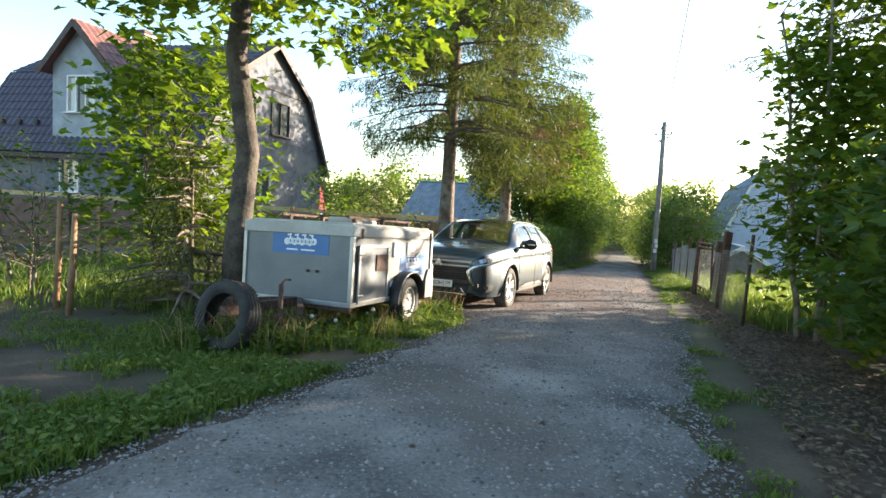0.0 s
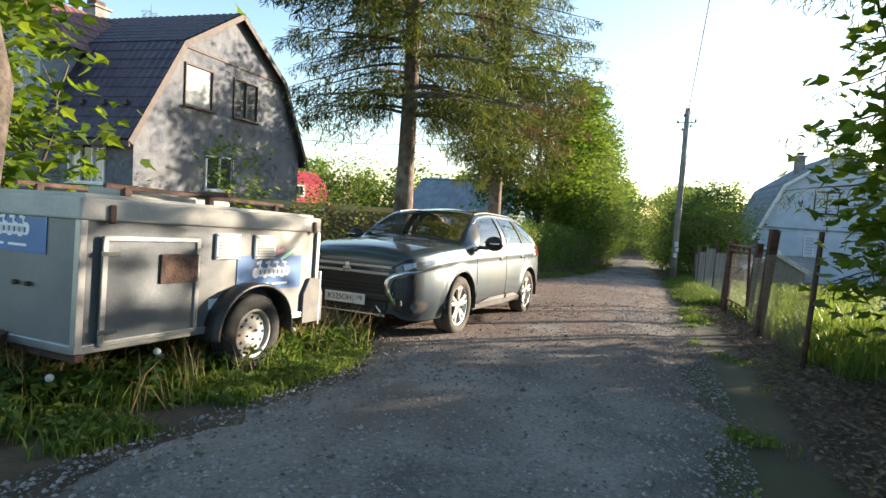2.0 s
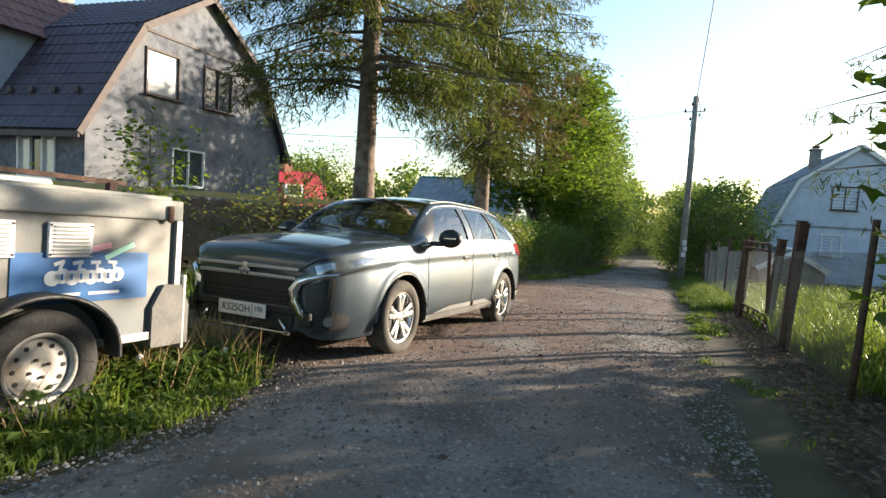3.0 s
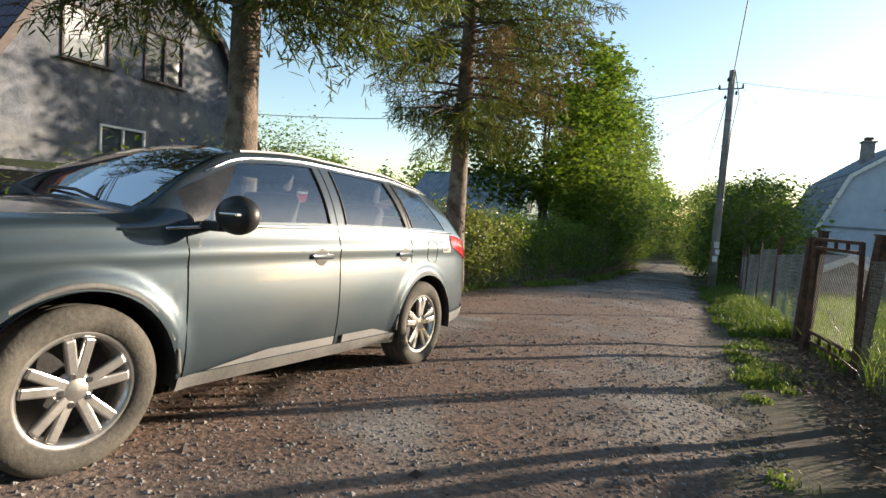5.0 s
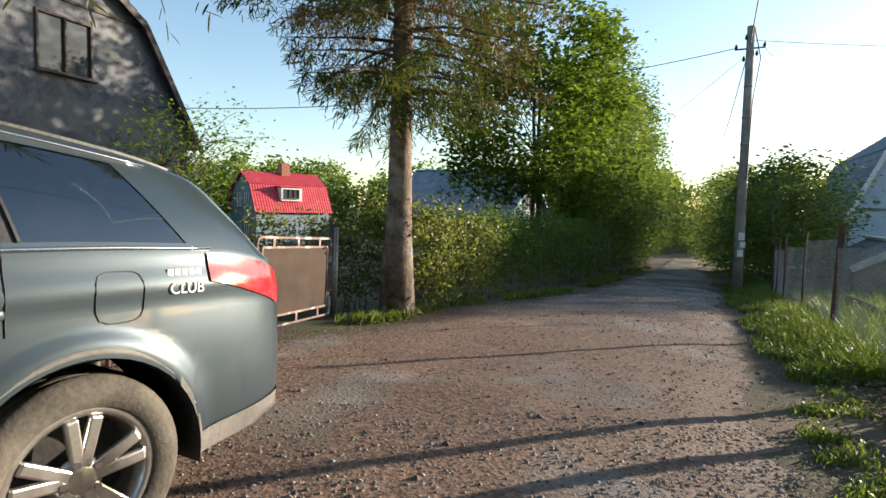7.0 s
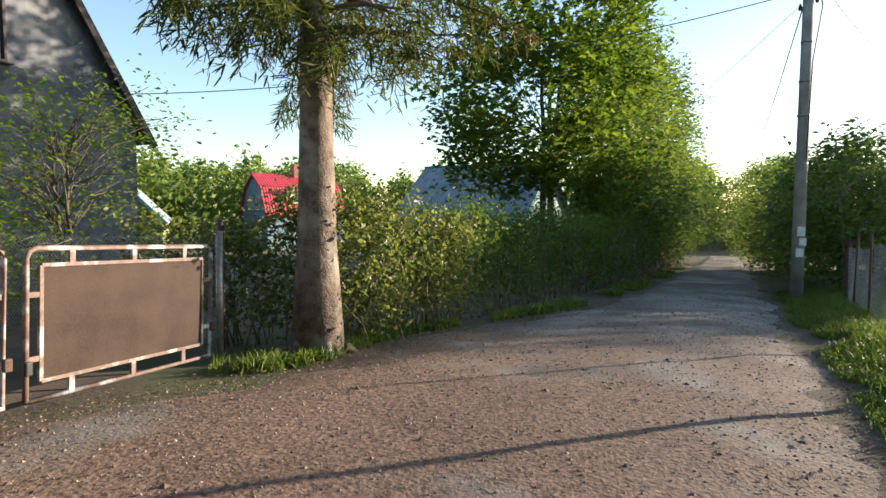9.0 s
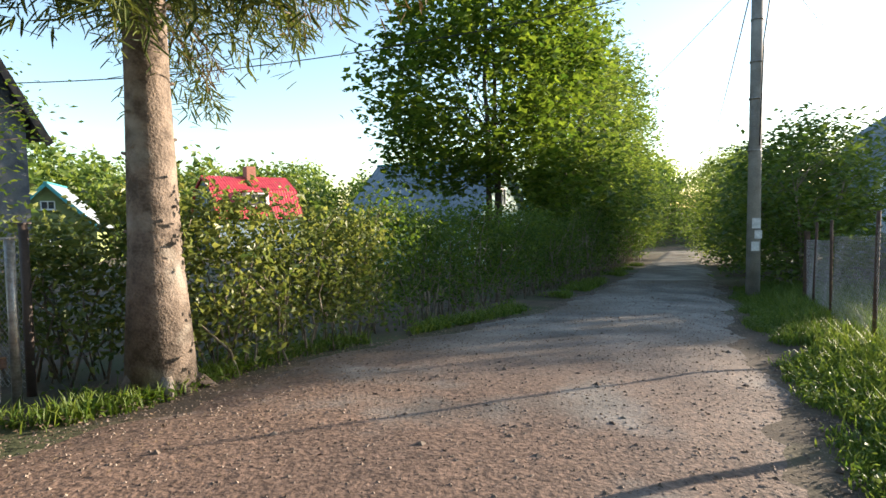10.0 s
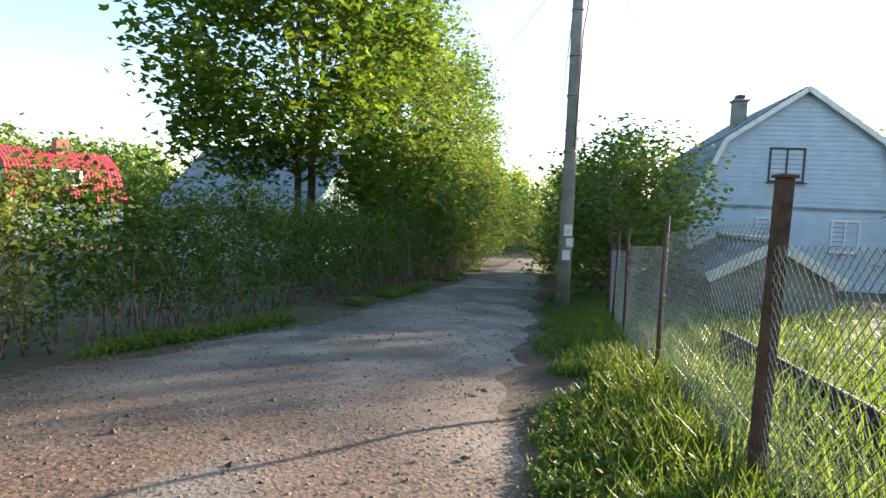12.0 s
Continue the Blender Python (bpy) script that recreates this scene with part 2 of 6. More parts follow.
def join_geo(chunks):
    vs, fs = [], []
    for v, f in chunks:
        o = len(vs)
        vs += list(v)
        fs += [tuple(i + o for i in q) for q in f]
    return vs, fs


def tube_part(name, points, radii, material, parent=None, sides=8, label=""):
    return sheet(name, *tube(points, radii, sides), material, parent, label, smooth=True)


def scatter(template, faces, places, normals, ups, sizes):
    """Copies of a small flat template: arrays of vertices and faces."""
    T = np.asarray(template, float)
    n = len(places)
    z = normals / (np.linalg.norm(normals, axis=1, keepdims=True) + 1e-9)
    x = np.cross(ups, z)
    x /= np.linalg.norm(x, axis=1, keepdims=True) + 1e-9
    y = np.cross(z, x)
    V = (places[:, None, :] + sizes[:, None, None] * (T[None, :, 0:1] * x[:, None] + T[None, :, 1:2] * y[:, None] + T[None, :, 2:3] * z[:, None]))
    k = len(T)
    F = [tuple(i * k + j for j in f) for i in range(n) for f in faces]
    return V.reshape(-1, 3), F


def unit(rng, n):
    v = rng.normal(size=(n, 3))
    return v / np.linalg.norm(v, axis=1, keepdims=True)


MAPLE_LEAF = ([(0, 0, 0), (0.28, 0.05, 0.03), (0.55, 0.42, 0.08), (0.25, 0.50, 0.02), (0.0, 1.0, -0.1), (-0.25, 0.50, 0.02), (-0.55, 0.42, 0.08), (-0.28, 0.05, 0.03)],
              [(0, 1, 2, 3), (0, 3, 4, 5), (0, 5, 6, 7)])
OVAL_LEAF = ([(0, 0, 0), (0.28, 0.4, 0.05), (0, 1, -0.05), (-0.28, 0.4, 0.05)], [(0, 1, 2, 3)])
SPRAY = ([(0, 0, 0), (0.06, 0.3, 0), (0.045, 0.8, -0.05), (0, 1, -0.1), (-0.045, 0.8, -0.05), (-0.06, 0.3, 0)], [(0, 1, 2, 3), (0, 3, 4, 5)])


def leaves(rng, clumps, per, spread, size, template=MAPLE_LEAF, flat=0.6, droop=0.5):
    """Leaves round clump centres."""
    C = np.repeat(np.asarray(clumps, float), per, axis=0)
    n = len(C)
    P = C + rng.normal(size=(n, 3)) * spread * np.array([1, 1, 0.75])
    N = unit(rng, n) * (1 - flat) + np.array([0, 0, flat])
    U = unit(rng, n) * np.array([1, 1, 0.4]) - np.array([0, 0, droop])
    return scatter(template[0], template[1], P, N, U, size * rng.uniform(0.6, 1.25, n))


def bent(rng, a, b, r0, r1, wob=0.08, steps=6):
    a, b = np.asarray(a, float), np.asarray(b, float)
    L = np.linalg.norm(b - a)
    pts = [a + (b - a) * t + (rng.normal(size=3) * wob * L * math.sin(math.pi * t) * 0.5) + np.array([0, 0, 0.12 * L * math.sin(math.pi * t)]) for t in np.linspace(0, 1, steps)]
    return tube(pts, list(np.linspace(r0, r1, steps)), 6)


def broadleaf(name, x, y, blobs, trunk, label, clumps=150, per=40, size=0.13, leaf=MAPLE, bark=BARK_MAPLE, template=MAPLE_LEAF, seed=1, spread=0.26, stems=1, lean=(0, 0), shell=0.5, category="tree", group=""):
    """A leafy tree or shrub: trunk and limbs, and leaves in clumps. blobs: (dx, dy, z, rx, rz) of the crown; trunk: (height, radius)."""
    rng = np.random.default_rng(seed)
    ob = thing(name, pose(x, y, gz(x, y)), label, category, group)
    H, R = trunk
    chunks = []
    tops = []
    for s in range(stems):
        off = rng.normal(size=2) * (0.0 if stems == 1 else 0.16 + 0.02 * stems)
        top = np.array([lean[0] + off[0] * 2.5, lean[1] + off[1] * 2.5, H * (1 if s == 0 else rng.uniform(0.75, 1.0))])
        pts = [np.array([off[0], off[1], -0.1]) * (1 - t) + top * t + rng.normal(size=3) * 0.03 * (t > 0) * H * 0.3 for t in np.linspace(0, 1, 8)]
        chunks.append(tube(pts, [R * (1.18 if i == 0 else 1.08 - 0.1 * i) / (1 if stems == 1 else 1.6) for i in range(8)], 10))
        tops.append(pts)
    vol = np.array([b[3] ** 2 * b[4] for b in blobs], float)
    which = rng.choice(len(blobs), clumps, p=vol / vol.sum())
    B = np.asarray(blobs, float)[which]
    rad = rng.uniform(shell, 1.0, (clumps, 1)) ** 0.6
    C = B[:, :3] + unit(rng, clumps) * rad * B[:, [3, 3, 4]]
    sheet("trunk", *join_geo(chunks), bark, ob, smooth=True)
    limbs = []
    for c in C[:: max(1, clumps // 45)]:
        pts = tops[rng.integers(len(tops))]
        flat_d = math.hypot(c[0], c[1])
        k = max(4 if H > 5 else 2, min(7, int(7 * max(0.3, c[2] - 0.55 * flat_d) / H)))
        limbs.append(bent(rng, pts[k], c, min(R * 0.16, 0.016), 0.005))
    sheet("branching", *join_geo(limbs), bark, ob, smooth=True)
    sheet("crown", *leaves(rng, C, per, spread, size, template), leaf, ob)
    return ob


def spruce(name, x, y, height, trunk_r, bare, reach, label, seed=1, per_m=9, lean=(0, 0), dead=0.2, twig_step=0.11, needles=7, group="", size=0.125):
    """A spruce: tapered trunk with limb stubs, drooping limbs in whorls, needle sprays along hanging twigs."""
    rng = np.random.default_rng(seed)
    ob = thing(name, pose(x, y, gz(x, y)), label, "tree", group)
    ts = np.linspace(0, 1, 14)
    pts = [np.array([lean[0] * t * height, lean[1] * t * height, -0.1 + height * t]) for t in ts]
    rr = [trunk_r * (1.5 if i == 0 else (1.12 if i == 1 else 1.0)) * (1 - 0.93 * t) for i, t in enumerate(ts)]
    chunks = [tube(pts, rr, 14)]
    for _ in range(int(bare * 9)):
        h, a = rng.uniform(0.5, bare + 0.5), rng.uniform(0, 6.28)
        r = trunk_r * (1 - 0.93 * h / height)
        c = np.array([lean[0] * h, lean[1] * h, h])
        d = np.array([math.cos(a), math.sin(a), rng.uniform(-0.2, 0.3)])
        chunks.append(tube([c + d * r * 0.8, c + d * (r + rng.uniform(0.015, 0.05))], [0.022, 0.012], 5))
    for a in np.linspace(0, 6.28, 6)[:5]:
        d = np.array([math.cos(a + 0.4), math.sin(a + 0.4), 0])
        chunks.append(tube([d * trunk_r * 0.7 + (0, 0, 0.22), d * trunk_r * 1.5 + (0, 0, 0.04), d * trunk_r * 2.3 + (0, 0, -0.06)], [0.09, 0.06, 0.02], 6))
    sheet("trunk", *join_geo(chunks), BARK, ob, smooth=True)
    limbs, P, U, N, DP, DU, DN = [], [], [], [], [], [], []
    h = bare
    while h < height * 0.97:
        f = (h - bare) / (height - bare)
        L = reach * (0.75 + 0.5 * min(1, f * 5)) * (1 - f) ** 0.75 * rng.uniform(0.65, 1.1) + 0.15
        a = rng.uniform(0, 6.28)
        c = np.array([lean[0] * h, lean[1] * h, h])
        out = np.array([math.cos(a), math.sin(a), 0])
        side = np.array([-out[1], out[0], 0])
        sag = rng.uniform(0.25, 0.45) * (1 - 0.6 * f)
        path = [c + out * L * t + np.array([0, 0, L * (0.12 * t - sag * t * t + 0.18 * max(0, t - 0.7))]) + side * 0.05 * L * math.sin(3 * t + a) for t in np.linspace(0, 1, 7)]
        limbs.append(tube(path, list(np.linspace(0.028 * (1 - 0.6 * f) + 0.006, 0.005, 7)), 5, False))
        dry = rng.random() < dead * (1 - f) ** 2
        for s in np.arange(0.16, 1.0, twig_step / max(L, 0.4)):
            q = s * 6
            i = min(5, int(q))
            base = path[i] + (path[i + 1] - path[i]) * (q - i)
            for sg in (-1, 1):
                tl = (0.18 + 0.38 * math.sin(math.pi * min(1, s * 1.1))) * min(1.0, 0.45 + L / 3) * rng.uniform(0.6, 1.3)
                d = out * 0.45 + side * sg * rng.uniform(0.3, 0.8) + np.array([0, 0, -rng.uniform(0.5, 2.4)])
                d /= np.linalg.norm(d)
                for u in np.linspace(0.1, 1, needles):
                    p = base + d * tl * u + np.array([0, 0, -0.25 * tl * u * u])
                    dd = d + rng.normal(size=3) * 0.45 + np.array([0, 0, -0.15])
                    nn = rng.normal(size=3) * 0.6 + np.array([0, 0, 1.0])
                    (DP if dry else P).append(p), (DU if dry else U).append(dd), (DN if dry else N).append(nn)
        h += rng.uniform(0.5, 1.5) / per_m
    sheet("branching", *join_geo(limbs), BARK, ob, smooth=True)
    P, U, N = np.array(P), np.array(U), np.array(N)
    sheet("crown", *scatter(SPRAY[0], SPRAY[1], P, N, U, size * rng.uniform(0.6, 1.3, len(P))), NEEDLE, ob)
    if DP:
        DP, DU, DN = np.array(DP), np.array(DU), np.array(DN)
        sheet("dead_foliage", *scatter(SPRAY[0], SPRAY[1], DP, DN, DU, size * 0.75 * rng.uniform(0.6, 1.3, len(DP))), NEEDLE_DRY, ob, "brown dead twigs")
    return ob


# ---- ground and lane ----
xs = np.concatenate([np.linspace(-900, -40, 12), np.linspace(-30, 40, 71), np.linspace(50, 900, 12)])
ys = np.concatenate([np.linspace(-900, -35, 10), np.linspace(-25, 62, 88), np.linspace(70, 1500, 14)])
gv = [(x, y, gz(x, y) + 0.025 * noise.noise((x * 0.6, y * 0.6, 0)) - 0.02) for y in ys for x in xs]
gf = [(j * len(xs) + i, j * len(xs) + i + 1, (j + 1) * len(xs) + i + 1, (j + 1) * len(xs) + i) for j in range(len(ys) - 1) for i in range(len(xs) - 1)]
tagged(sheet("ground", gv, gf, GROUND, smooth=True), "brown soil with moss and thin grass beside the lane", "ground", kind="structure")

LEFT_Y = [-30, 0, 3.1, 4.5, 5.6, 7.7, 8.4, 9.2, 10.5, 15.5, 18, 19.9, 22.1, 23.6, 27.1, 32, 39.7, 50, 62]
LEFT_X = [-12, -2.9, -1.5, -0.85, -0.45, 0.35, 0.3, -0.9, -1.6, 0.3, 2.2, 2.7, 4.3, 5.3, 6.8, 8.6, 11.2, 14.6, 18.4]
RIGHT_Y = [-30, 0, 3.6, 7.0, 13.7, 14.4, 18.7, 22, 25, 36.6, 50, 62]
RIGHT_X = [-9, 0.55, 1.85, 3.2, 5.5, 5.75, 7.2, 8.2, 9.2, 12.9, 17.2, 21]


def lane_left(y):
    return float(np.interp(y, LEFT_Y, LEFT_X))


def lane_right(y):
    return float(np.interp(y, RIGHT_Y, RIGHT_X))


def strip(lo, hi, y0, y1, step, nx, lift, ragged, seed):
    vs, fs = [], []
    yy = np.arange(y0, y1 + step, step)
    for y in yy:
        a, b = lo(y), hi(y)
        a += ragged * noise.noise((y * 1.7, seed, 0)) + ragged * 0.5 * noise.noise((y * 6, seed, 3))
        b += ragged * noise.noise((y * 1.7, seed, 9)) + ragged * 0.5 * noise.noise((y * 6, seed, 7))
        for i in range(nx + 1):
            t = i / nx
            x = a + (b - a) * t
            edge = min(1, 6 * t, 6 * (1 - t))
            z = gz(x, y) + lift * edge - 0.045 * (1 - edge) + 0.012 * noise.noise((x * 1.3, y * 1.3, seed)) + 0.006 * noise.noise((x * 7, y * 7, seed))
            vs.append((x, y, z))
    n = nx + 1
    for j in range(len(yy) - 1):
        for i in range(nx):
            fs.append((j * n + i, j * n + i + 1, (j + 1) * n + i + 1, (j + 1) * n + i))
    return vs, fs


tagged(sheet("road", *strip(lane_left, lane_right, -29, 62, 0.12, 28, 0.035, 0.22, 1.3), GRAVEL, smooth=True), "narrow lane of grey gravel with brown worn patches", "road", kind="structure")
# ---- houses ----
def niche(ob, m, w, h, deep=0.11):
    """Cut a window's opening into a wall."""
    cutter = new("cutter", bpy.data.meshes.new("cutter"))
    bm = boxed(0, 0, 0, w, 2 * deep, h, 0, m)
    bm.to_mesh(cutter.data)
    bm.free()
    mod = ob.modifiers.new("cut", "BOOLEAN")
    mod.object, mod.operation, mod.solver = cutter, "DIFFERENCE", "EXACT"
    keep_parent, ob.parent = ob.parent, None
    bpy.context.view_layer.update()
    me = bpy.data.meshes.new_from_object(ob.evaluated_get(bpy.context.evaluated_depsgraph_get()))
    ob.modifiers.clear()
    ob.data = me
    ob.parent = keep_parent
    bpy.data.objects.remove(cutter)


def window(name, parent, w, h, m, frame_mat=WHITE, mullions=1, d=0.10, curtain=False, wall="wall"):
    """A window with frame, panes and sill, its middle at m, x along the wall, y out of it."""
    ob = hang(new(name), parent)
    ob.matrix_local = m
    walls = [c for c in parent.children if c.name.split(".")[0] in (wall, )]
    for c in walls[:1]:
        niche(c, m, w - 0.02, h - 0.02)
    bm = bmesh.new()
    t = 0.06
    box(bm, 0, 0, h / 2 - t / 2, w, d, t, bevel=0.01)
    box(bm, 0, 0, -h / 2 + t / 2, w, d, t, bevel=0.01)
    for sx in (-1, 1):
        box(bm, sx * (w / 2 - t / 2), 0, 0, t, d, h - 2 * t, bevel=0.01)
    for k in range(mullions):
        box(bm, -w / 2 + w * (k + 1) / (mullions + 1), 0, 0, t * 0.9, d * 0.9, h - 2 * t, bevel=0.01)
    part("window_frame", bm, frame_mat, ob)
    pw = (w - 2 * t) / (mullions + 1)
    for k in range(mullions + 1):
        lit = curtain and k != 1
        part("pane", boxed(-w / 2 + t + pw * (k + 0.5), -0.03, 0, pw - 0.004, 0.012, h - 2 * t + 0.02), PANE_LIT if lit else PANE, ob, "pale pane, white curtain and sky reflection put into its colour" if lit else "")
    part("window_sill", boxed(0, d / 2 + 0.04, -h / 2 - 0.02, w + 0.14, 0.14, 0.035, 0.008), frame_mat, ob)
    return ob


def slab(outline, depth, m):
    """A prism: an outline (x, z) pushed back by depth along +y."""
    vs = [m @ Vector((x, 0, z)) for x, z in outline] + [m @ Vector((x, depth, z)) for x, z in outline]
    n = len(outline)
    fs = [tuple(range(n)), tuple(range(2 * n - 1, n - 1, -1))] + [(i, n + i, n + (i + 1) % n, (i + 1) % n) for i in range(n)]
    return vs, fs


def ribbed(a, b, c, d, ribs, depth, name, material, parent, steps=0):
    """A roof slope a-b (eave) to d-c (ridge) with standing waves down it and, with steps, tile courses."""
    a, b, c, d = (Vector(v) for v in (a, b, c, d))
    n = (b - a).cross(d - a).normalized()
    if n.z < 0:
        n = -n
    nu, nv = ribs * 4, max(1, steps * 2)
    vs, fs = [], []
    for j in range(nv + 1):
        t = (j // 2 + (j % 2) * 0.98) / max(1, steps) if steps else j
        for i in range(nu + 1):
            s = i / nu
            p = (a * (1 - s) + b * s) * (1 - t) + (d * (1 - s) + c * s) * t
            lift = depth * (0.5 + 0.5 * math.cos(2 * math.pi * s * ribs)) + (0.02 if steps and j % 2 == 0 else 0)
            vs.append(p + n * (lift + 0.03))
    for j in range(nv):
        for i in range(nu):
            k = j * (nu + 1) + i
            fs.append((k, k + 1, k + nu + 2, k + nu + 1))
    o = len(vs)
    vs += [a, b, c, d]
    fs.append((o, o + 3, o + 2, o + 1))
    return sheet(name, vs, fs, material, parent)


def gambrel(name, corner, along, width, length, base, prof, mats, label, group="", eave=0.35):
    """A house under a broken roof. corner: the near corner on plan; along: unit vector along the gable wall;
    prof: heights of eave, kink and ridge and the kink's inset. Local x runs along the gable, y into the house, z up from base."""
    ang = math.degrees(math.atan2(along[1], along[0]))
    ob = thing(name, pose(corner[0], corner[1], base, 0, 0, ang), label, "house", group)
    ze, zk, zr, ins = prof
    w = width
    wallm, roofm, trimm = mats
    out = [(0, 0), (w, 0), (w, ze), (w - ins, zk), (w / 2, zr), (ins, zk), (0, ze)]
    sheet("wall", *slab(out, length, pose(0, 0, 0)), wallm, ob)
    e = 0.28
    sl = ze - (zk - ze) / ins * eave
    o = 0.25
    for lo, hi, nm in (((-eave, sl), (ins, zk), "roof"), ((ins, zk), (w / 2, zr), "roof"), ((w + eave, sl), (w - ins, zk), "roof"), ((w - ins, zk), (w / 2, zr), "roof")):
        ribbed((lo[0], -o, lo[1]), (lo[0], length + o, lo[1]), (hi[0], length + o, hi[1]), (hi[0], -o, hi[1]), int(length * 4), 0.03, nm, roofm, ob, steps=max(2, int(math.hypot(hi[0] - lo[0], hi[1] - lo[1]) / 0.35)))
        d = Vector((hi[0] - lo[0], 0, hi[1] - lo[1]))
        m = Matrix.Translation(((lo[0] + hi[0]) / 2, -o - 0.012, (lo[1] + hi[1]) / 2 - 0.06)) @ pose(0, 0, 0, 0, -math.degrees(math.atan2(d.z, d.x)), 0)
        part("barge_board", boxed(0, 0, 0, d.length + 0.04, 0.03, 0.18, 0.006, m), trimm, ob)
    return ob


def chimney(x, y, z, w, h, material, parent, cap=True):
    ob = part("chimney", boxed(x, y, z + h / 2, w, w, h, 0.02), material, parent)
    if cap:
        part("chimney_cap", boxed(x, y, z + h + 0.05, w + 0.14, w + 0.14, 0.08, 0.01), CONCRETE, ob)
        part("cowl", boxed(x, y, z + h + 0.22, w * 0.7, w * 0.7, 0.14, 0.03), RUST, ob)
    return ob


# grey house on the left: gable wall faces the lane
GA = Vector((0.257, 0.966, 0))
house = gambrel("grey_house", (-8.02, 17.95), (GA.x, GA.y), 8.3, 9.6, -1.3, (4.1, 6.65, 8.3, 1.55), (PLASTER, ROOF_DARK, TRIM_DARK),
                "two-storey house with rough grey plaster, dark tiled gambrel roof and dormer")


def on_gable(s, z):
    return pose(s, -0.0, z + 1.3, 0, 0, 180)


# Pale pane here: the sky's reflection is put into its colour.
window("window", house, 1.25, 1.3, on_gable(2.42, 4.2), TRIM_DARK, 0, curtain=True)
window("window", house, 1.35, 1.35, on_gable(4.72, 4.24), TRIM_DARK, 1)
window("window", house, 1.35, 1.15, on_gable(3.48, 1.6), WHITE, 1)
for z, x0, x1 in ((5.35 + 1.3, 1.4, 6.9),):
    part("wall_trim", boxed((x0 + x1) / 2, -0.02, z - 0.05, x1 - x0, 0.05, 0.07, 0.01), TRIM_DARK, house)


def on_front(d, z):
    return pose(0.0, d, z + 1.3, 0, 0, 90)


window("window", house, 1.35, 1.2, on_front(1.65, 1.6), WHITE, 2, curtain=True)
window("window", house, 0.85, 1.15, on_front(5.2, 1.5), WHITE, 1, curtain=True)
# eave fascia and snow guards
part("eave_board", boxed(-0.37, 4.8, 3.42, 0.05, 10.1, 0.16, 0.01), TRIM_DARK, house)
for k in range(12):
    part("snow_guard", boxed(0.18, 0.5 + 0.8 * k, 4.62, 0.10, 0.16, 0.16, 0.02), TRIM_DARK, house)
# dormer
dm = pose(-0.05, 3.4, 4.0, 0, 0, 90)
dorm = sheet("dormer", *slab([(0, 0), (2.5, 0), (2.5, 2.55), (1.25, 3.85), (0, 2.55)], -3.6, dm), PLASTER_B, house, "pale blue-grey dormer")
for sgn in (0, 1):
    x0 = -0.3 if sgn == 0 else 2.8
    a = [dm @ Vector(v) for v in ((x0, 0.35, 2.25), (x0, -3.7, 2.25), (1.25, -3.7, 3.9), (1.25, 0.35, 3.9))]
    ribbed(a[0], a[1], a[2], a[3], 14, 0.03, "dormer_roof", ROOF_RUST, house, 5)
    d = Vector((1.25 - x0, 0, 1.65))
    part("barge_board", boxed(0, 0, 0, d.length, 0.03, 0.2, 0.006, dm @ Matrix.Translation(((x0 + 1.25) / 2, 0.36, 3.0)) @ pose(0, 0, 0, 0, -math.degrees(math.atan2(d.z, d.x)), 0)), TRIM_DARK, house)
window("window", house, 1.2, 1.25, dm @ pose(1.25, 0.0, 1.55), WHITE, 2, curtain=True, wall="dormer")
chimney(3.6, 5.6, 7.2, 0.6, 1.3, CONCRETE, house)

# pale blue house on the right, gable toward the lane
wd = Vector((0.953, -0.303, 0))
white_house = gambrel("pale_blue_house", (18.1, 35.55), (wd.x, wd.y), 7.3, 8.5, -1.95, (3.05, 5.5, 7.35, 1.05), (SIDING, SLATE, WHITE),
                      "pale blue clapboard house with a white-edged gambrel roof", eave=0.3)
for k in range(40):
    z = 0.3 + 0.17 * k
    ins_ = 0 if z < 3.05 else (1.05 * (z - 3.05) / 2.45 if z < 5.5 else 1.05 + (z - 5.5) / 1.85 * 2.6)
    if 7.3 - 2 * ins_ > 0.3:
        part("clapboard", boxed(3.65, -0.012, z, 7.3 - 2 * ins_, 0.024, 0.15, 0, Matrix.Identity(4)), SIDING, white_house)
part("wall_trim", boxed(3.65, -0.04, 3.05, 7.3, 0.05, 0.10, 0.01), SLATE, white_house)
window("window", white_house, 1.2, 1.25, pose(3.2, -0.02, 4.6, 0, 0, 180), TRIM_DARK, 1)
window("window", white_house, 0.95, 1.15, pose(2.8, -0.02, 2.1, 0, 0, 180), WHITE, 1, curtain=True)
window("window", white_house, 0.95, 1.15, pose(5.3, -0.02, 2.1, 0, 0, 180), WHITE, 1, curtain=True)
chimney(2.25, 2.6, 5.6, 0.5, 1.75, CONCRETE, white_house)


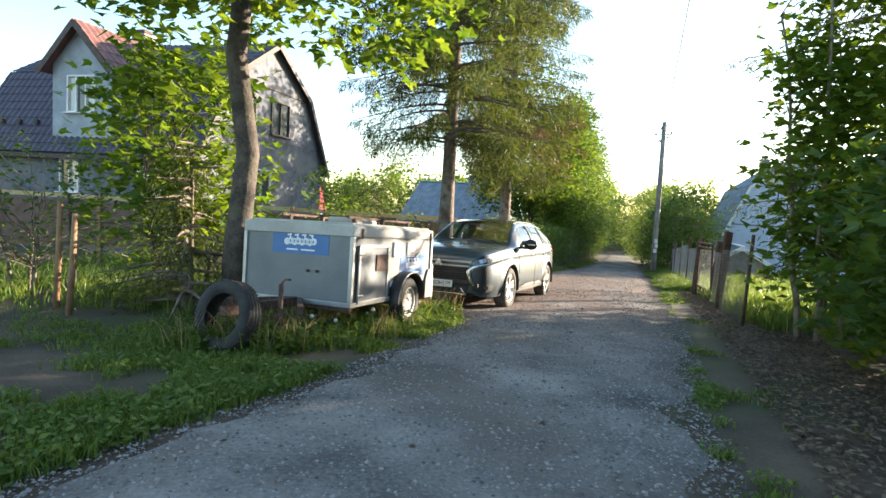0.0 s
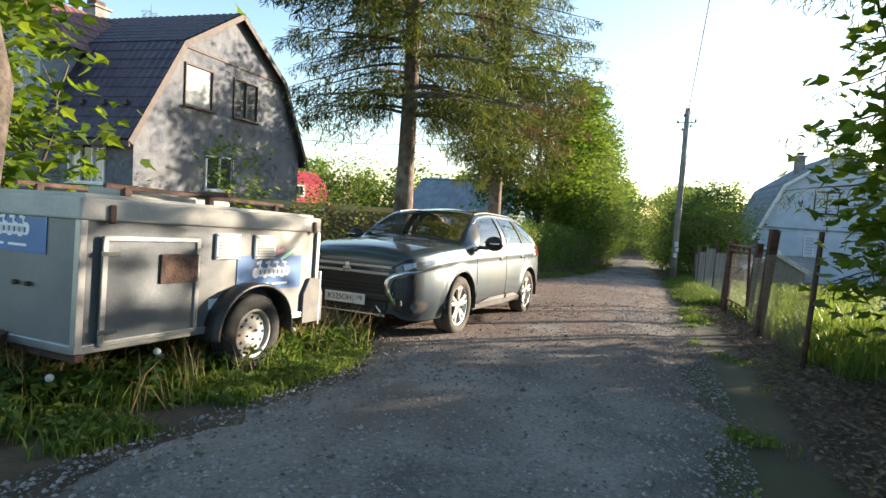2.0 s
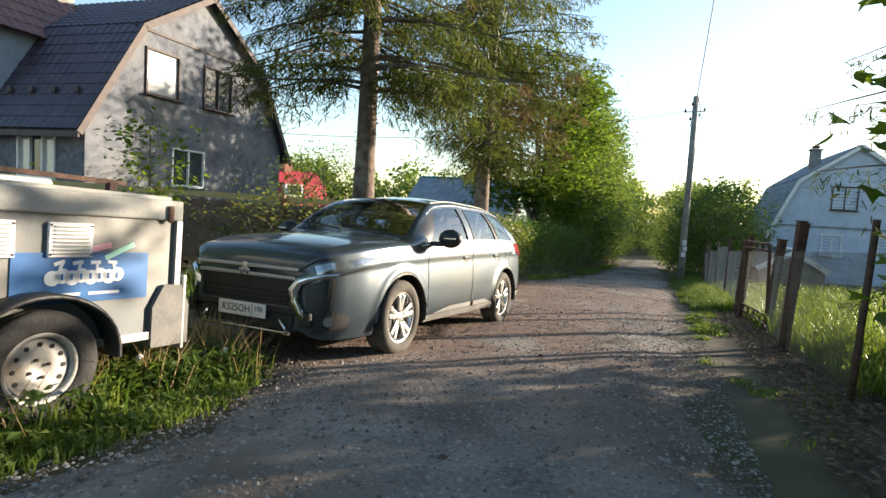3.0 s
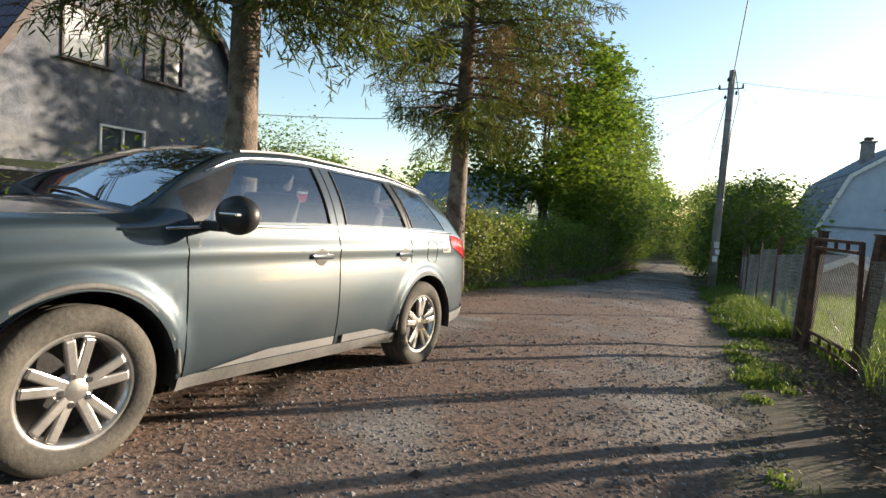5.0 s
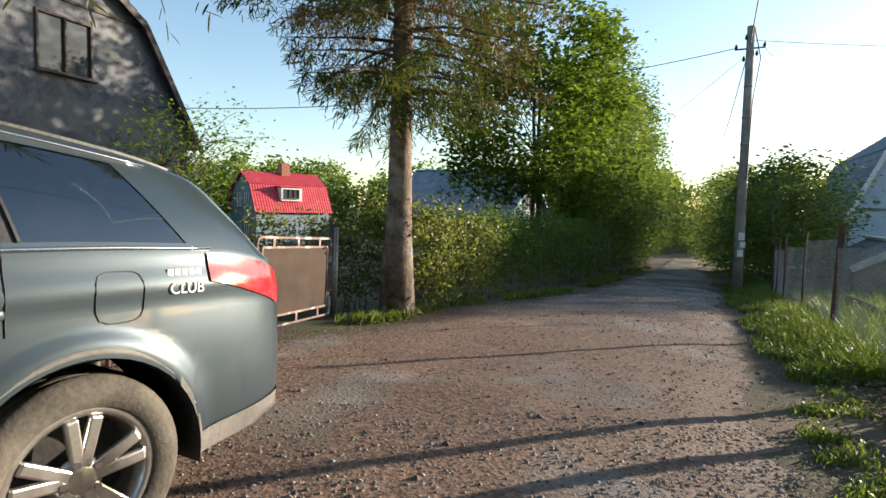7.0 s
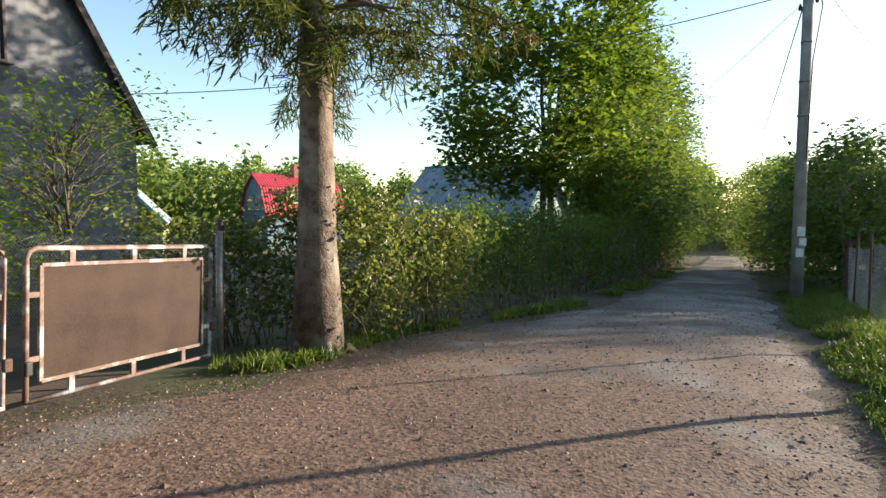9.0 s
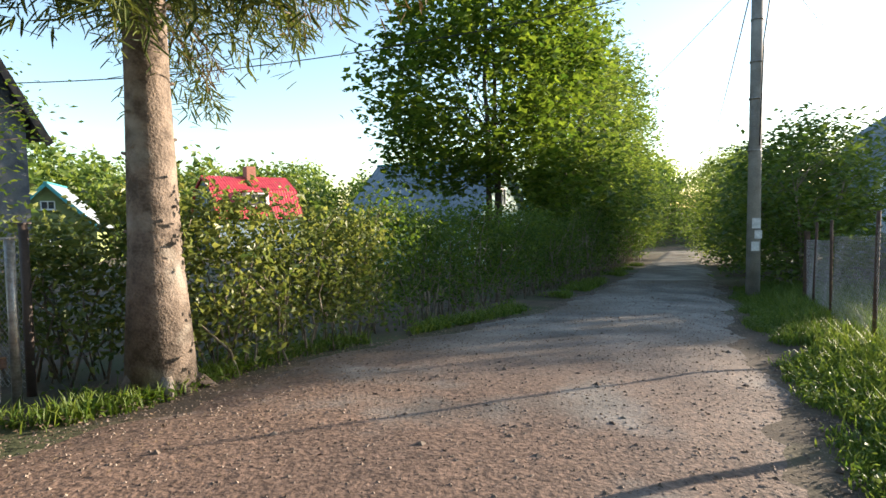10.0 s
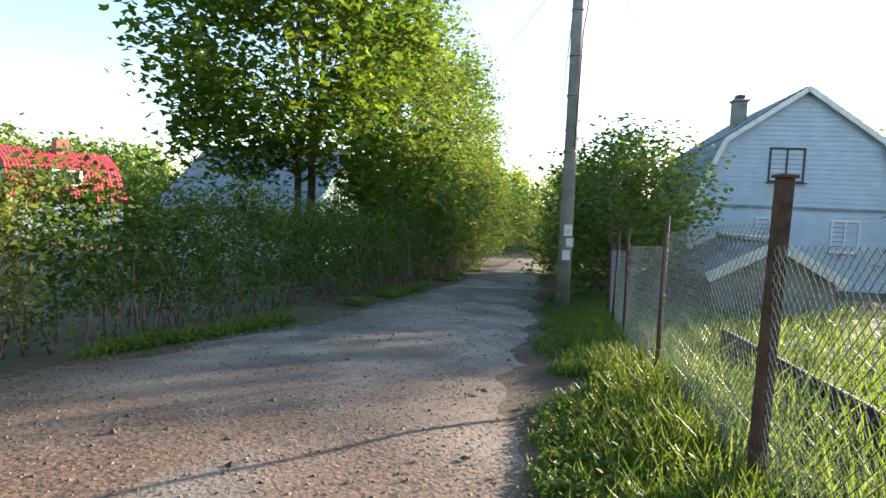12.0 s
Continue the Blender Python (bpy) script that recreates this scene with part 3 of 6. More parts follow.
def simple_house(name, x, y, turn, w, l, base, eave, ridge, mats, label, roof_ribs=20, over=0.3):
    """A house with a plain pitched roof; local x along the gable, y along the ridge."""
    ob = thing(name, pose(x, y, base, 0, 0, turn), label, "house")
    sheet("wall", *slab([(0, 0), (w, 0), (w, eave), (w / 2, ridge), (0, eave)], l, pose(0, 0, 0)), mats[0], ob)
    g = (ridge - eave) / (w / 2)
    for x0, s in ((-over, -1), (w + over, 1)):
        z0 = eave - over * g
        ribbed((x0, -over, z0), (x0, l + over, z0), (w / 2, l + over, ridge), (w / 2, -over, ridge), roof_ribs, 0.04, "roof", mats[1], ob)
    part("ridge_cap", boxed(w / 2, l / 2, ridge + 0.08, 0.22, l + 2 * over + 0.04, 0.10, 0.03), mats[2], ob)
    for x0 in (-over, w + over):
        d = Vector((w / 2 - x0, 0, ridge - eave + over * g))
        part("barge_board", boxed(0, 0, 0, d.length, 0.04, 0.18, 0, Matrix.Translation(((x0 + w / 2) / 2, -over - 0.03, (eave - over * g + ridge) / 2)) @ pose(0, 0, 0, 0, -math.degrees(math.atan2(d.z, d.x)), 0)), mats[2], ob)
    return ob


h3 = simple_house("slate_roofed_house", 3.6, 40.0, 66, 6.4, 7.5, -2.3, 2.5, 5.3, (TEAL, SLATE, TEALTRIM), "teal boarded cottage under a wavy grey slate roof", 30)
window("window", h3, 0.9, 1.1, pose(2.2, 0, 1.6, 0, 0, 180), WHITE, 1)
window("window", h3, 0.8, 0.9, pose(3.2, 0, 3.4, 0, 0, 180), WHITE, 1)
chimney(3.2, 3.2, 5.0, 0.5, 0.9, CONCRETE, h3, False)
hr = gambrel("red_roofed_house", (-24.4, 64.6), (0.75, -0.66), 6.2, 7.8, -3.3, (3.9, 5.9, 7.2, 1.0), (BLUEBOARD, REDROOF, REDROOF), "blue-grey house with a bright red metal gambrel roof")
window("window", hr, 0.9, 1.3, pose(2.2, 0, 4.4, 0, 0, 180), WHITE, 1)
window("window", hr, 0.9, 1.3, pose(4.0, 0, 4.4, 0, 0, 180), WHITE, 1)
window("window", hr, 0.9, 1.2, pose(2.2, 0, 1.6, 0, 0, 180), WHITE, 1)
window("window", hr, 0.9, 1.2, pose(4.0, 0, 1.6, 0, 0, 180), WHITE, 1)
part("dormer", boxed(5.6, 3.6, 5.0, 1.3, 2.2, 1.3, 0.02), WHITE, hr, "white dormer")
window("window", hr, 1.6, 0.9, pose(6.26, 3.6, 5.05, 0, 0, -90), TRIM_DARK, 2, wall="dormer")
part("dormer_roof", boxed(5.5, 3.6, 5.75, 1.8, 2.6, 0.12, 0.02, pose(0, 0, 0)), REDROOF, hr)
chimney(3.3, 4.2, 6.9, 0.9, 1.3, BRICK, hr, False)
ho = simple_house("olive_cottage", -22.6, 42.0, 32, 4.6, 6.0, -2.3, 2.2, 4.6, (OLIVE, SLATE, TEALTRIM), "small olive-green boarded cottage among garden trees")
window("window", ho, 0.9, 0.9, pose(2.3, 0, 1.5, 0, 0, 180), WHITE, 1)
window("window", ho, 0.7, 0.5, pose(2.3, 0, 3.4, 0, 0, 180), WHITE, 1)
shed = simple_house("garden_shed", 12.55, 25.5, -17, 2.1, 3.0, -1.5, 0.95, 1.55, (CONCRETE, SLATE, WHITE), "low grey garden shed with a shallow pitched roof", 10, 0.12)

# ---- pole and wires ----
pole = thing("utility_pole", pose(9.83, 25.8, gz(9.83, 25.8)), "tall grey concrete utility pole with stuck paper notices", "pole")
tube_part("shaft", [(0, 0, -0.2), (-0.02, 0, 3.4), (-0.05, 0.0, 6.95)], [0.135, 0.115, 0.095], CONCRETE, pole, 10)
for z in (2.9, 3.9, 4.6, 5.4):
    tube_part("band", [(-0.03, 0, z), (-0.03, 0, z + 0.035)], [0.128 - 0.004 * z + 0.012] * 2, WIRE, pole, 10)
tube_part("crossbar", [(-0.42, 0, 6.35), (0.32, 0, 6.42)], 0.022, RUST, pole, 6)
for dx, z in ((-0.4, 6.35), (0.3, 6.42), (-0.16, 6.6), (0.12, 6.2), (-0.2, 6.05)):
    p = tube_part("insulator", [(dx, -0.02, z), (dx, -0.02, z + 0.05), (dx, -0.02, z + 0.09), (dx, -0.02, z + 0.13)], [0.025, 0.045, 0.03, 0.02], CABLE, pole, 8)
tube_part("service_cable", [(-0.02, -0.13, 6.9), (0.16, -0.17, 6.1), (0.03, -0.16, 5.0), (0.0, -0.15, 3.0)], 0.014, CABLE, pole, 5)
for dx, z, w, h in ((-0.02, 1.5, 0.16, 0.2), (0.02, 1.28, 0.14, 0.16), (-0.03, 1.05, 0.15, 0.18)):
    part("notice", boxed(dx, -0.137, z, w, 0.006, h), PAPER, pole)


def wire(name, a, b, sag, r, label):
    pts = [Vector(a).lerp(Vector(b), t) - Vector((0, 0, sag * 4 * t * (1 - t))) for t in np.linspace(0, 1, 24)]
    return tagged(sheet(name, *tube(pts, r, 5), CABLE), label, "wire")


PT = Vector((9.78, 25.8, gz(0, 25.8) + 6.5))
wire("power_line", PT, (-2.1, -8.5, 11.2), 0.35, 0.016, "black overhead power line sagging beside the lane")
wire("service_wire", PT + Vector((-0.3, 0, -0.1)), (-6.6, 25.0, 3.3), 0.55, 0.011, "thin black service wire to the grey house")
wire("service_wire", PT + Vector((0.3, 0, 0)), (19.5, 36.0, 4.2), 0.5, 0.009, "thin black service wire to the pale blue house")
wire("power_line", PT, (22, 64, 4.4), 0.8, 0.014, "black overhead power line along the lane")
wire("service_wire", PT + Vector((0, 0, 0.1)), (30, 22, 5.0), 0.6, 0.007, "thin overhead wire crossing the gardens")
wire("service_wire", PT + Vector((-0.2, 0, -0.4)), (7.5, 45, 2.5), 0.3, 0.006, "thin black wire running beside the trees")

# ---- right hand fence ----
def chain_link(name, a, b, h, label, cell=0.06, z0=0.03):
    """Woven wire between two ground points: zigzag wires as thin ribbons."""
    a, b = Vector((a[0], a[1], gz(*a) + z0)), Vector((b[0], b[1], gz(*b) + z0))
    L = (b - a).length
    d = (b - a) / L
    n = Vector((-d.y, d.x, 0)).normalized()
    vs, fs = [], []
    r = 0.0016
    nx, nz = int(L / cell), int(h / cell)

    def seg(p, q):
        k = len(vs)
        w = (q - p).normalized().cross(n) * r
        vs.extend((p - w + n * r, p + w + n * r, q + w + n * r, q - w + n * r, p - n * r, q - n * r))
        fs.extend(((k, k + 1, k + 2, k + 3), (k, k + 3, k + 5, k + 4), (k + 1, k + 4, k + 5, k + 2)))

    for i in range(nx):
        for j in range(nz):
            x0, z_ = i * cell, j * cell
            wob = 0.012 * math.sin(x0 * 5 + z_ * 3)
            p = a + d * x0 + Vector((0, 0, z_)) + n * wob
            q = a + d * (x0 + cell / 2) + Vector((0, 0, z_ + cell / 2)) + n * wob
            e = a + d * (x0 + cell) + Vector((0, 0, z_)) + n * wob
            seg(p, q), seg(q, e)
            u = Vector((0, 0, cell))
            seg(p + u, q), seg(q, e + u)
    ob = sheet(name, vs, fs, WIRE)
    return tagged(ob, label, "fence")


def fence_post(x, y, h, r, lean, label="rusty square iron fence post with a flat cap", round_=False):
    ob = thing("fence_post", pose(x, y, gz(x, y), lean[0], lean[1], 0), label, "post", "posts of the lane fence")
    if round_:
        tube_part("post", [(0, 0, -0.2), (0, 0, h)], r, RUST, ob, 8)
    else:
        part("post", boxed(0, 0, h / 2 - 0.1, 2 * r, 2 * r, h + 0.2, 0.006), RUST, ob)
        part("cap", boxed(0, 0, h + 0.008, 2 * r + 0.02, 2 * r + 0.02, 0.014), RUST, ob)
    return ob


FP = [(5.0, 9.05, 1.5, 0.028, (0, 1.5)), (5.75, 11.4, 1.6, 0.045, (0, 2)), (5.95, 11.75, 1.6, 0.04, (1, 3)), (6.45, 13.15, 1.42, 0.05, (0, 4)), (6.68, 14.5, 1.5, 0.042, (0, 2.5)), (7.0, 15.3, 1.45, 0.04, (0, 2)),
      (8.15, 18.4, 1.55, 0.031, (0, 1)), (8.85, 20.6, 1.5, 0.022, (0, 0)), (9.35, 22.3, 1.45, 0.02, (0, -1)), (9.75, 23.5, 1.45, 0.02, (0, 1)), (10.1, 24.4, 1.3, 0.035, (0, 0))]
for x, y, h, r, lean in FP:
    fence_post(x, y, h, r, lean, round_=r < 0.03)
for p, q, h in (((7.0, 15.3), (8.15, 18.4), 1.25), ((8.15, 18.4), (8.85, 20.6), 1.35), ((8.85, 20.6), (9.35, 22.3), 1.2), ((9.35, 22.3), (10.1, 24.4), 1.15), ((5.0, 9.05), (5.75, 11.4), 1.2), ((5.75, 11.4), (6.45, 13.15), 1.15)):
    chain_link("chain_link_fence", p, q, h, "woven rusty wire mesh fence between iron posts")
gate_r = thing("garden_gate", pose(6.48, 13.2, gz(6.48, 13.2), -3.0, 0, math.degrees(math.atan2(1.3, 0.23))), "low rusty iron garden gate with wire mesh", "gate")
for z in (0.10, 0.22, 1.24, 1.34):
    part("rail", boxed(0.65, 0, z, 1.25, 0.035, 0.035, 0.004), RUST, gate_r)
for x in (0.05, 0.35, 0.65, 0.95, 1.25):
    part("spacer", boxed(x, 0, 0.16, 0.03, 0.03, 0.09), RUST, gate_r)
    part("spacer", boxed(x, 0, 1.29, 0.03, 0.03, 0.07), RUST, gate_r)
for x in (0.02, 1.28):
    part("stile", boxed(x, 0, 0.72, 0.04, 0.04, 1.26, 0.004), RUST, gate_r)
chain_link("wire_mesh", (6.48, 13.2), (6.7, 14.45), 1.05, "wire mesh of the iron garden gate", 0.06, 0.2)
# timber edging of the garden bed
tagged(part("bed_edging", boxed(0, 0, 0.12, 0.05, 4.5, 0.26, 0.01, pose(9.6, 19.4, gz(9.6, 19.4), 0, 0, -14)), TRIM_DARK), "dark plank edging of a garden bed", "edging")
# ---- vehicles and loose things ----
CARPAINT = surface("grey_green_metallic_paint", (0.036, 0.055, 0.07), (0.05, 0.07, 0.084), 1.2, 0.42, 0.02, metal=0.4, fine=300, stain=(0.07, 0.078, 0.08), stain_at=0.68, coat=1.0)
CARPAINT.node_tree.nodes["Principled BSDF"].inputs["Specular IOR Level"].default_value = 0.25
BLACKPLASTIC = surface("black_plastic", (0.012, 0.012, 0.013), (0.03, 0.03, 0.03), 8, 0.45, 0.1)
GREYPLASTIC = surface("dusty_grey_plastic", (0.10, 0.10, 0.095), (0.17, 0.165, 0.155), 6, 0.7, 0.15)
CHROME = surface("chrome_trim", (0.62, 0.62, 0.62), (0.78, 0.78, 0.78), 4, 0.18, 0.0, metal=1.0)
ALLOY = surface("alloy_rim", (0.48, 0.47, 0.45), (0.66, 0.65, 0.63), 6, 0.32, 0.03, metal=0.9, stain=(0.25, 0.22, 0.18), stain_at=0.66)
STEELRIM = surface("silver_painted_steel", (0.34, 0.33, 0.31), (0.52, 0.51, 0.48), 9, 0.5, 0.1, metal=0.5, stain=(0.20, 0.14, 0.10), stain_at=0.64)


def clear_pane(name, tint, ior):
    """Thin tinted glass: light passes straight through, gloss by Fresnel."""
    m = bpy.data.materials.new(name)
    m.use_nodes = True
    nt = m.node_tree
    tr_, gl_, mx, fr = (nt.nodes.new(k) for k in ("ShaderNodeBsdfTransparent", "ShaderNodeBsdfGlossy", "ShaderNodeMixShader", "ShaderNodeFresnel"))
    tr_.inputs[0].default_value = (*tint, 1)
    gl_.inputs["Roughness"].default_value = 0.02
    fr.inputs["IOR"].default_value = ior
    nt.links.new(fr.outputs[0], mx.inputs[0])
    nt.links.new(tr_.outputs[0], mx.inputs[1])
    nt.links.new(gl_.outputs[0], mx.inputs[2])
    nt.links.new(mx.outputs[0], nt.nodes["Material Output"].inputs["Surface"])
    return m


CARGLASS = clear_pane("car_glass", (0.78, 0.88, 0.93), 2.8)
DUSTY_RUBBER = surface("dusty_tyre_rubber", (0.05, 0.046, 0.038), (0.12, 0.11, 0.092), 5, 0.9, 0.3)
SEATCLOTH = surface("dark_seat_cloth", (0.03, 0.03, 0.034), (0.07, 0.07, 0.075), 9, 0.9, 0.2)
SILVERTRIM = surface("silver_trim", (0.40, 0.40, 0.40), (0.50, 0.50, 0.49), 5, 0.35, 0.0, metal=0.6)
LAMPGLASS = surface("headlamp_reflector", (0.25, 0.28, 0.31), (0.6, 0.63, 0.66), 14, 0.12, 0.0, metal=0.8, coat=1.0)
REDLAMP = surface("red_lamp_lens", (0.42, 0.02, 0.03), (0.55, 0.05, 0.06), 20, 0.15, 0.0, coat=1.0)
PLATE = surface("white_plate", (0.66, 0.66, 0.64), (0.76, 0.76, 0.74), 10, 0.5, 0.0)
INK = surface("black_ink", (0.01, 0.01, 0.01), (0.02, 0.02, 0.02), 10, 0.6, 0.0)
ALU = surface("dull_aluminium_sheet", (0.12, 0.134, 0.144), (0.18, 0.195, 0.205), 2.0, 0.5, 0.08, metal=0.25, stain=(0.19, 0.19, 0.175), stain_at=0.6)
ALUTRIM = surface("aluminium_angle", (0.34, 0.345, 0.345), (0.46, 0.46, 0.45), 5, 0.4, 0.1, metal=0.6)
CREAM = surface("dirty_cream_lid_edge", (0.34, 0.335, 0.31), (0.47, 0.46, 0.42), 3, 0.7, 0.1, stain=(0.30, 0.27, 0.20), stain_at=0.64)
SIGNBLUE = surface("blue_sticker", (0.02, 0.11, 0.30), (0.03, 0.15, 0.38), 4, 0.4, 0.0)
SIGNWHITE = surface("white_print", (0.70, 0.72, 0.74), (0.8, 0.8, 0.8), 4, 0.5, 0.0)
PINK = surface("pink_print", (0.75, 0.32, 0.38), (0.8, 0.4, 0.45), 4, 0.5, 0.0)
MINT = surface("mint_print", (0.35, 0.70, 0.55), (0.4, 0.75, 0.6), 4, 0.5, 0.0)


def lathe(profile, sides=36, axis="x"):
    """Turn (radius, offset) pairs about the x axis."""
    vs, fs = [], []
    n = len(profile)
    for k in range(sides):
        a = 2 * math.pi * k / sides
        vs += [(o, r * math.cos(a), r * math.sin(a)) for r, o in profile]
    for k in range(sides):
        k2 = (k + 1) % sides
        for i in range(n - 1):
            fs.append((k * n + i, k * n + i + 1, k2 * n + i + 1, k2 * n + i))
    return vs, fs


def tyre_geo(R, r, w, sides=48):
    h = w / 2
    prof = [(r, -h * 0.75), (r + 0.012, -h * 0.9), ((R + r) / 2, -h * 1.02), (R - 0.03, -h * 0.95), (R - 0.008, -h * 0.8)]
    for g in (-0.45, 0.0, 0.45):
        prof += [(R, g * h - 0.02), (R, g * h - 0.006), (R - 0.008, g * h - 0.005), (R - 0.008, g * h + 0.005), (R, g * h + 0.006), (R, g * h + 0.02)]
    prof += [(R - 0.008, h * 0.8), (R - 0.03, h * 0.95), ((R + r) / 2, h * 1.02), (r + 0.012, h * 0.9), (r, h * 0.75)]
    return lathe(prof, sides)


def wheel(parent, x, y, z, R, r, w, side, style="alloy", rubber=RUBBER):
    """A wheel; side +1 or -1 says where its face looks along x."""
    ob = sheet("wheel", *lathe([(0.02, -0.04 * side), (r * 0.96, -0.04 * side)], 24), BLACKPLASTIC, parent)
    ob.matrix_local = pose(x, y, z)
    sheet("tyre", *tyre_geo(R, r, w), rubber, ob, smooth=True)
    h = w / 2 * 0.8 * side
    sheet("rim", *lathe([(r + 0.008, h), (r - 0.006, h * 1.02), (r - 0.02, h * 0.9), (r - 0.03, h * 0.2), (r - 0.02, -h * 0.8)], 40), ALLOY if style == "alloy" else STEELRIM, ob, smooth=True)
    if style == "alloy":
        for k in range(5):
            bm = bmesh.new()
            for d in (-1, 1):
                m = pose(0, 0, 0, 72 * k) @ pose(0, 0, 0, d * 11) @ pose(h * 0.72, 0, 0, 0, 4 * side)
                box(bm, 0, 0, (r - 0.02 + 0.03) / 2, 0.028, 0.044, r - 0.05, m, 0.008)
            part("spoke", bm, ALLOY, ob)
        sheet("hub", *lathe([(0.001, h * 0.95), (0.04, h * 0.93), (0.07, h * 0.82), (0.078, h * 0.6)], 20), ALLOY, ob, smooth=True)
        for k in range(5):
            a = math.radians(72 * k + 36)
            sheet("wheel_nut", *tube([(h * 0.6, math.cos(a) * 0.06, math.sin(a) * 0.06), (h * 0.98, math.cos(a) * 0.06, math.sin(a) * 0.06)], 0.012, 8), CHROME, ob)
    else:
        sheet("disc", *lathe([(0.001, h * 0.55), (0.05, h * 0.6), (0.075, h * 0.75), (0.11, h * 0.6), (r - 0.03, h * 0.62)], 30), STEELRIM, ob, smooth=True)
        for k in range(12):
            a = math.radians(30 * k)
            vs, fs = tube([(h * 0.60, math.cos(a) * 0.125, math.sin(a) * 0.125), (h * 0.66, math.cos(a) * 0.125, math.sin(a) * 0.125)], 0.013, 8)
            sheet("slot", vs, fs, INK, ob)
        for k in range(4):
            a = math.radians(90 * k + 20)
            part("wheel_nut", boxed(h * 0.74, math.cos(a) * 0.05, math.sin(a) * 0.05, 0.02, 0.016, 0.016, 0.004), RUST, ob)
    return ob


KS = [0, 0.04, 0.12, 0.25, 0.5, 0.93, 1.25, 1.6, 2.0, 2.6, 3.3, 3.9, 4.25, 4.45, 4.58, 4.66, 4.70]
KW = [0.60, 0.68, 0.76, 0.815, 0.865, 0.89, 0.90, 0.90, 0.90, 0.90, 0.90, 0.885, 0.86, 0.83, 0.79, 0.74, 0.66]
KZS = [0.80, 0.85, 0.88, 0.905, 0.945, 0.985, 1.00, 1.02, 1.035, 1.055, 1.075, 1.09, 1.09, 1.07, 1.04, 0.99, 0.93]
KWT = [0.52, 0.58, 0.63, 0.66, 0.70, 0.73, 0.745, 0.69, 0.62, 0.60, 0.59, 0.575, 0.56, 0.555, 0.57, 0.58, 0.58]
KZT = [0.835, 0.905, 0.94, 0.97, 1.01, 1.045, 1.07, 1.285, 1.465, 1.52, 1.52, 1.475, 1.41, 1.29, 1.12, 1.02, 0.95]
KZC = [0.85, 0.93, 0.97, 1.005, 1.045, 1.085, 1.11, 1.325, 1.51, 1.57, 1.575, 1.535, 1.47, 1.35, 1.15, 1.04, 0.955]
KZB = [0.30, 0.26, 0.24, 0.23, 0.23, 0.25, 0.25, 0.25, 0.25, 0.25, 0.25, 0.27, 0.30, 0.32, 0.34, 0.36, 0.38]
AXLES = (1.03, 3.70)
WHEEL_R = 0.345


def kk(s, table):
    """Smooth reading of a station table."""
    i = max(0, min(len(KS) - 2, int(np.searchsorted(KS, s, "right")) - 1))
    h = KS[i + 1] - KS[i]
    t = (s - KS[i]) / h
    def slope(j):
        if j == 0 or j == len(KS) - 1:
            a, b = (0, 1) if j == 0 else (len(KS) - 2, len(KS) - 1)
            return (table[b] - table[a]) / (KS[b] - KS[a])
        d0 = (table[j] - table[j - 1]) / (KS[j] - KS[j - 1])
        d1 = (table[j + 1] - table[j]) / (KS[j + 1] - KS[j])
        return 0 if d0 * d1 <= 0 else 2 * d0 * d1 / (d0 + d1)
    m0, m1 = slope(i) * h, slope(i + 1) * h
    return (2 * t ** 3 - 3 * t ** 2 + 1) * table[i] + (t ** 3 - 2 * t ** 2 + t) * m0 + (-2 * t ** 3 + 3 * t ** 2) * table[i + 1] + (t ** 3 - t ** 2) * m1


def skin(s, v, out=0.0):
    """A point of the car's skin on its +x half: v 0..1 up the side, 1..2 up the glass side, 2..3 to the middle of the top."""
    w, zs, wt, zt, zc, zb = (kk(s, t) for t in (KW, KZS, KWT, KZT, KZC, KZB))
    low = zb
    for a in AXLES:
        d = abs(s - a)
        if d < 0.405:
            zb = max(zb, WHEEL_R + math.sqrt(0.405 ** 2 - d * d))
    if v <= 1:
        # below the waist the rows bend over the wheel arches, above it they run level
        waist = max(low + (zs - low) * 0.7, 0.765 if zb > low else 0)
        z = zb + (waist - zb) * v / 0.7 if v < 0.7 else waist + (zs - waist) * (v - 0.7) / 0.3
        q = (z - 0.25) / (zs - 0.25)
        x = w * (0.945 + 0.06 * math.sin(math.pi * min(1, max(0, q)) ** 0.75 * 0.92)) - 0.02 * max(0, q - 0.9) * 10 * 0.3
        x += 0.013 * max(0, 1 - abs(q - 0.86) / 0.08)
        for a in AXLES:
            d = math.hypot(s - a, z - WHEEL_R)
            if d < 0.51:
                f = min(1.0, (0.51 - d) / 0.07)
                x += 0.02 * f * f * (3 - 2 * f)
        return Vector((x + out, s, z))
    if v <= 2:
        f = v - 1
        x0 = w * (0.945 + 0.06 * math.sin(math.pi * 0.92)) - 0.006
        return Vector((x0 + (wt - x0) * f + 0.035 * math.sin(math.pi * f) + out * 0.9, s, zs + (zt - zs) * f + out * 0.3))
    f = v - 2
    return Vector((wt * (1 - f), s - out * (0.5 if s < 1.99 else 0), zt + (zc - zt) * math.sin(f * math.pi / 2) + out))


def patch(s_of, v_of, nu, nv, out, mirror=0):
    """A piece of skin lifted off by out: s_of(u, t), v_of(u, t)."""
    vs, fs = [], []
    for j in range(nv + 1):
        for i in range(nu + 1):
            p = skin(s_of(i / nu, j / nv), v_of(i / nu, j / nv), out)
            vs.append((p.x if not mirror else -p.x, p.y, p.z))
    for j in range(nv):
        for i in range(nu):
            k = j * (nu + 1) + i
            fs.append((k, k + 1, k + nu + 2, k + nu + 1))
    return vs, fs


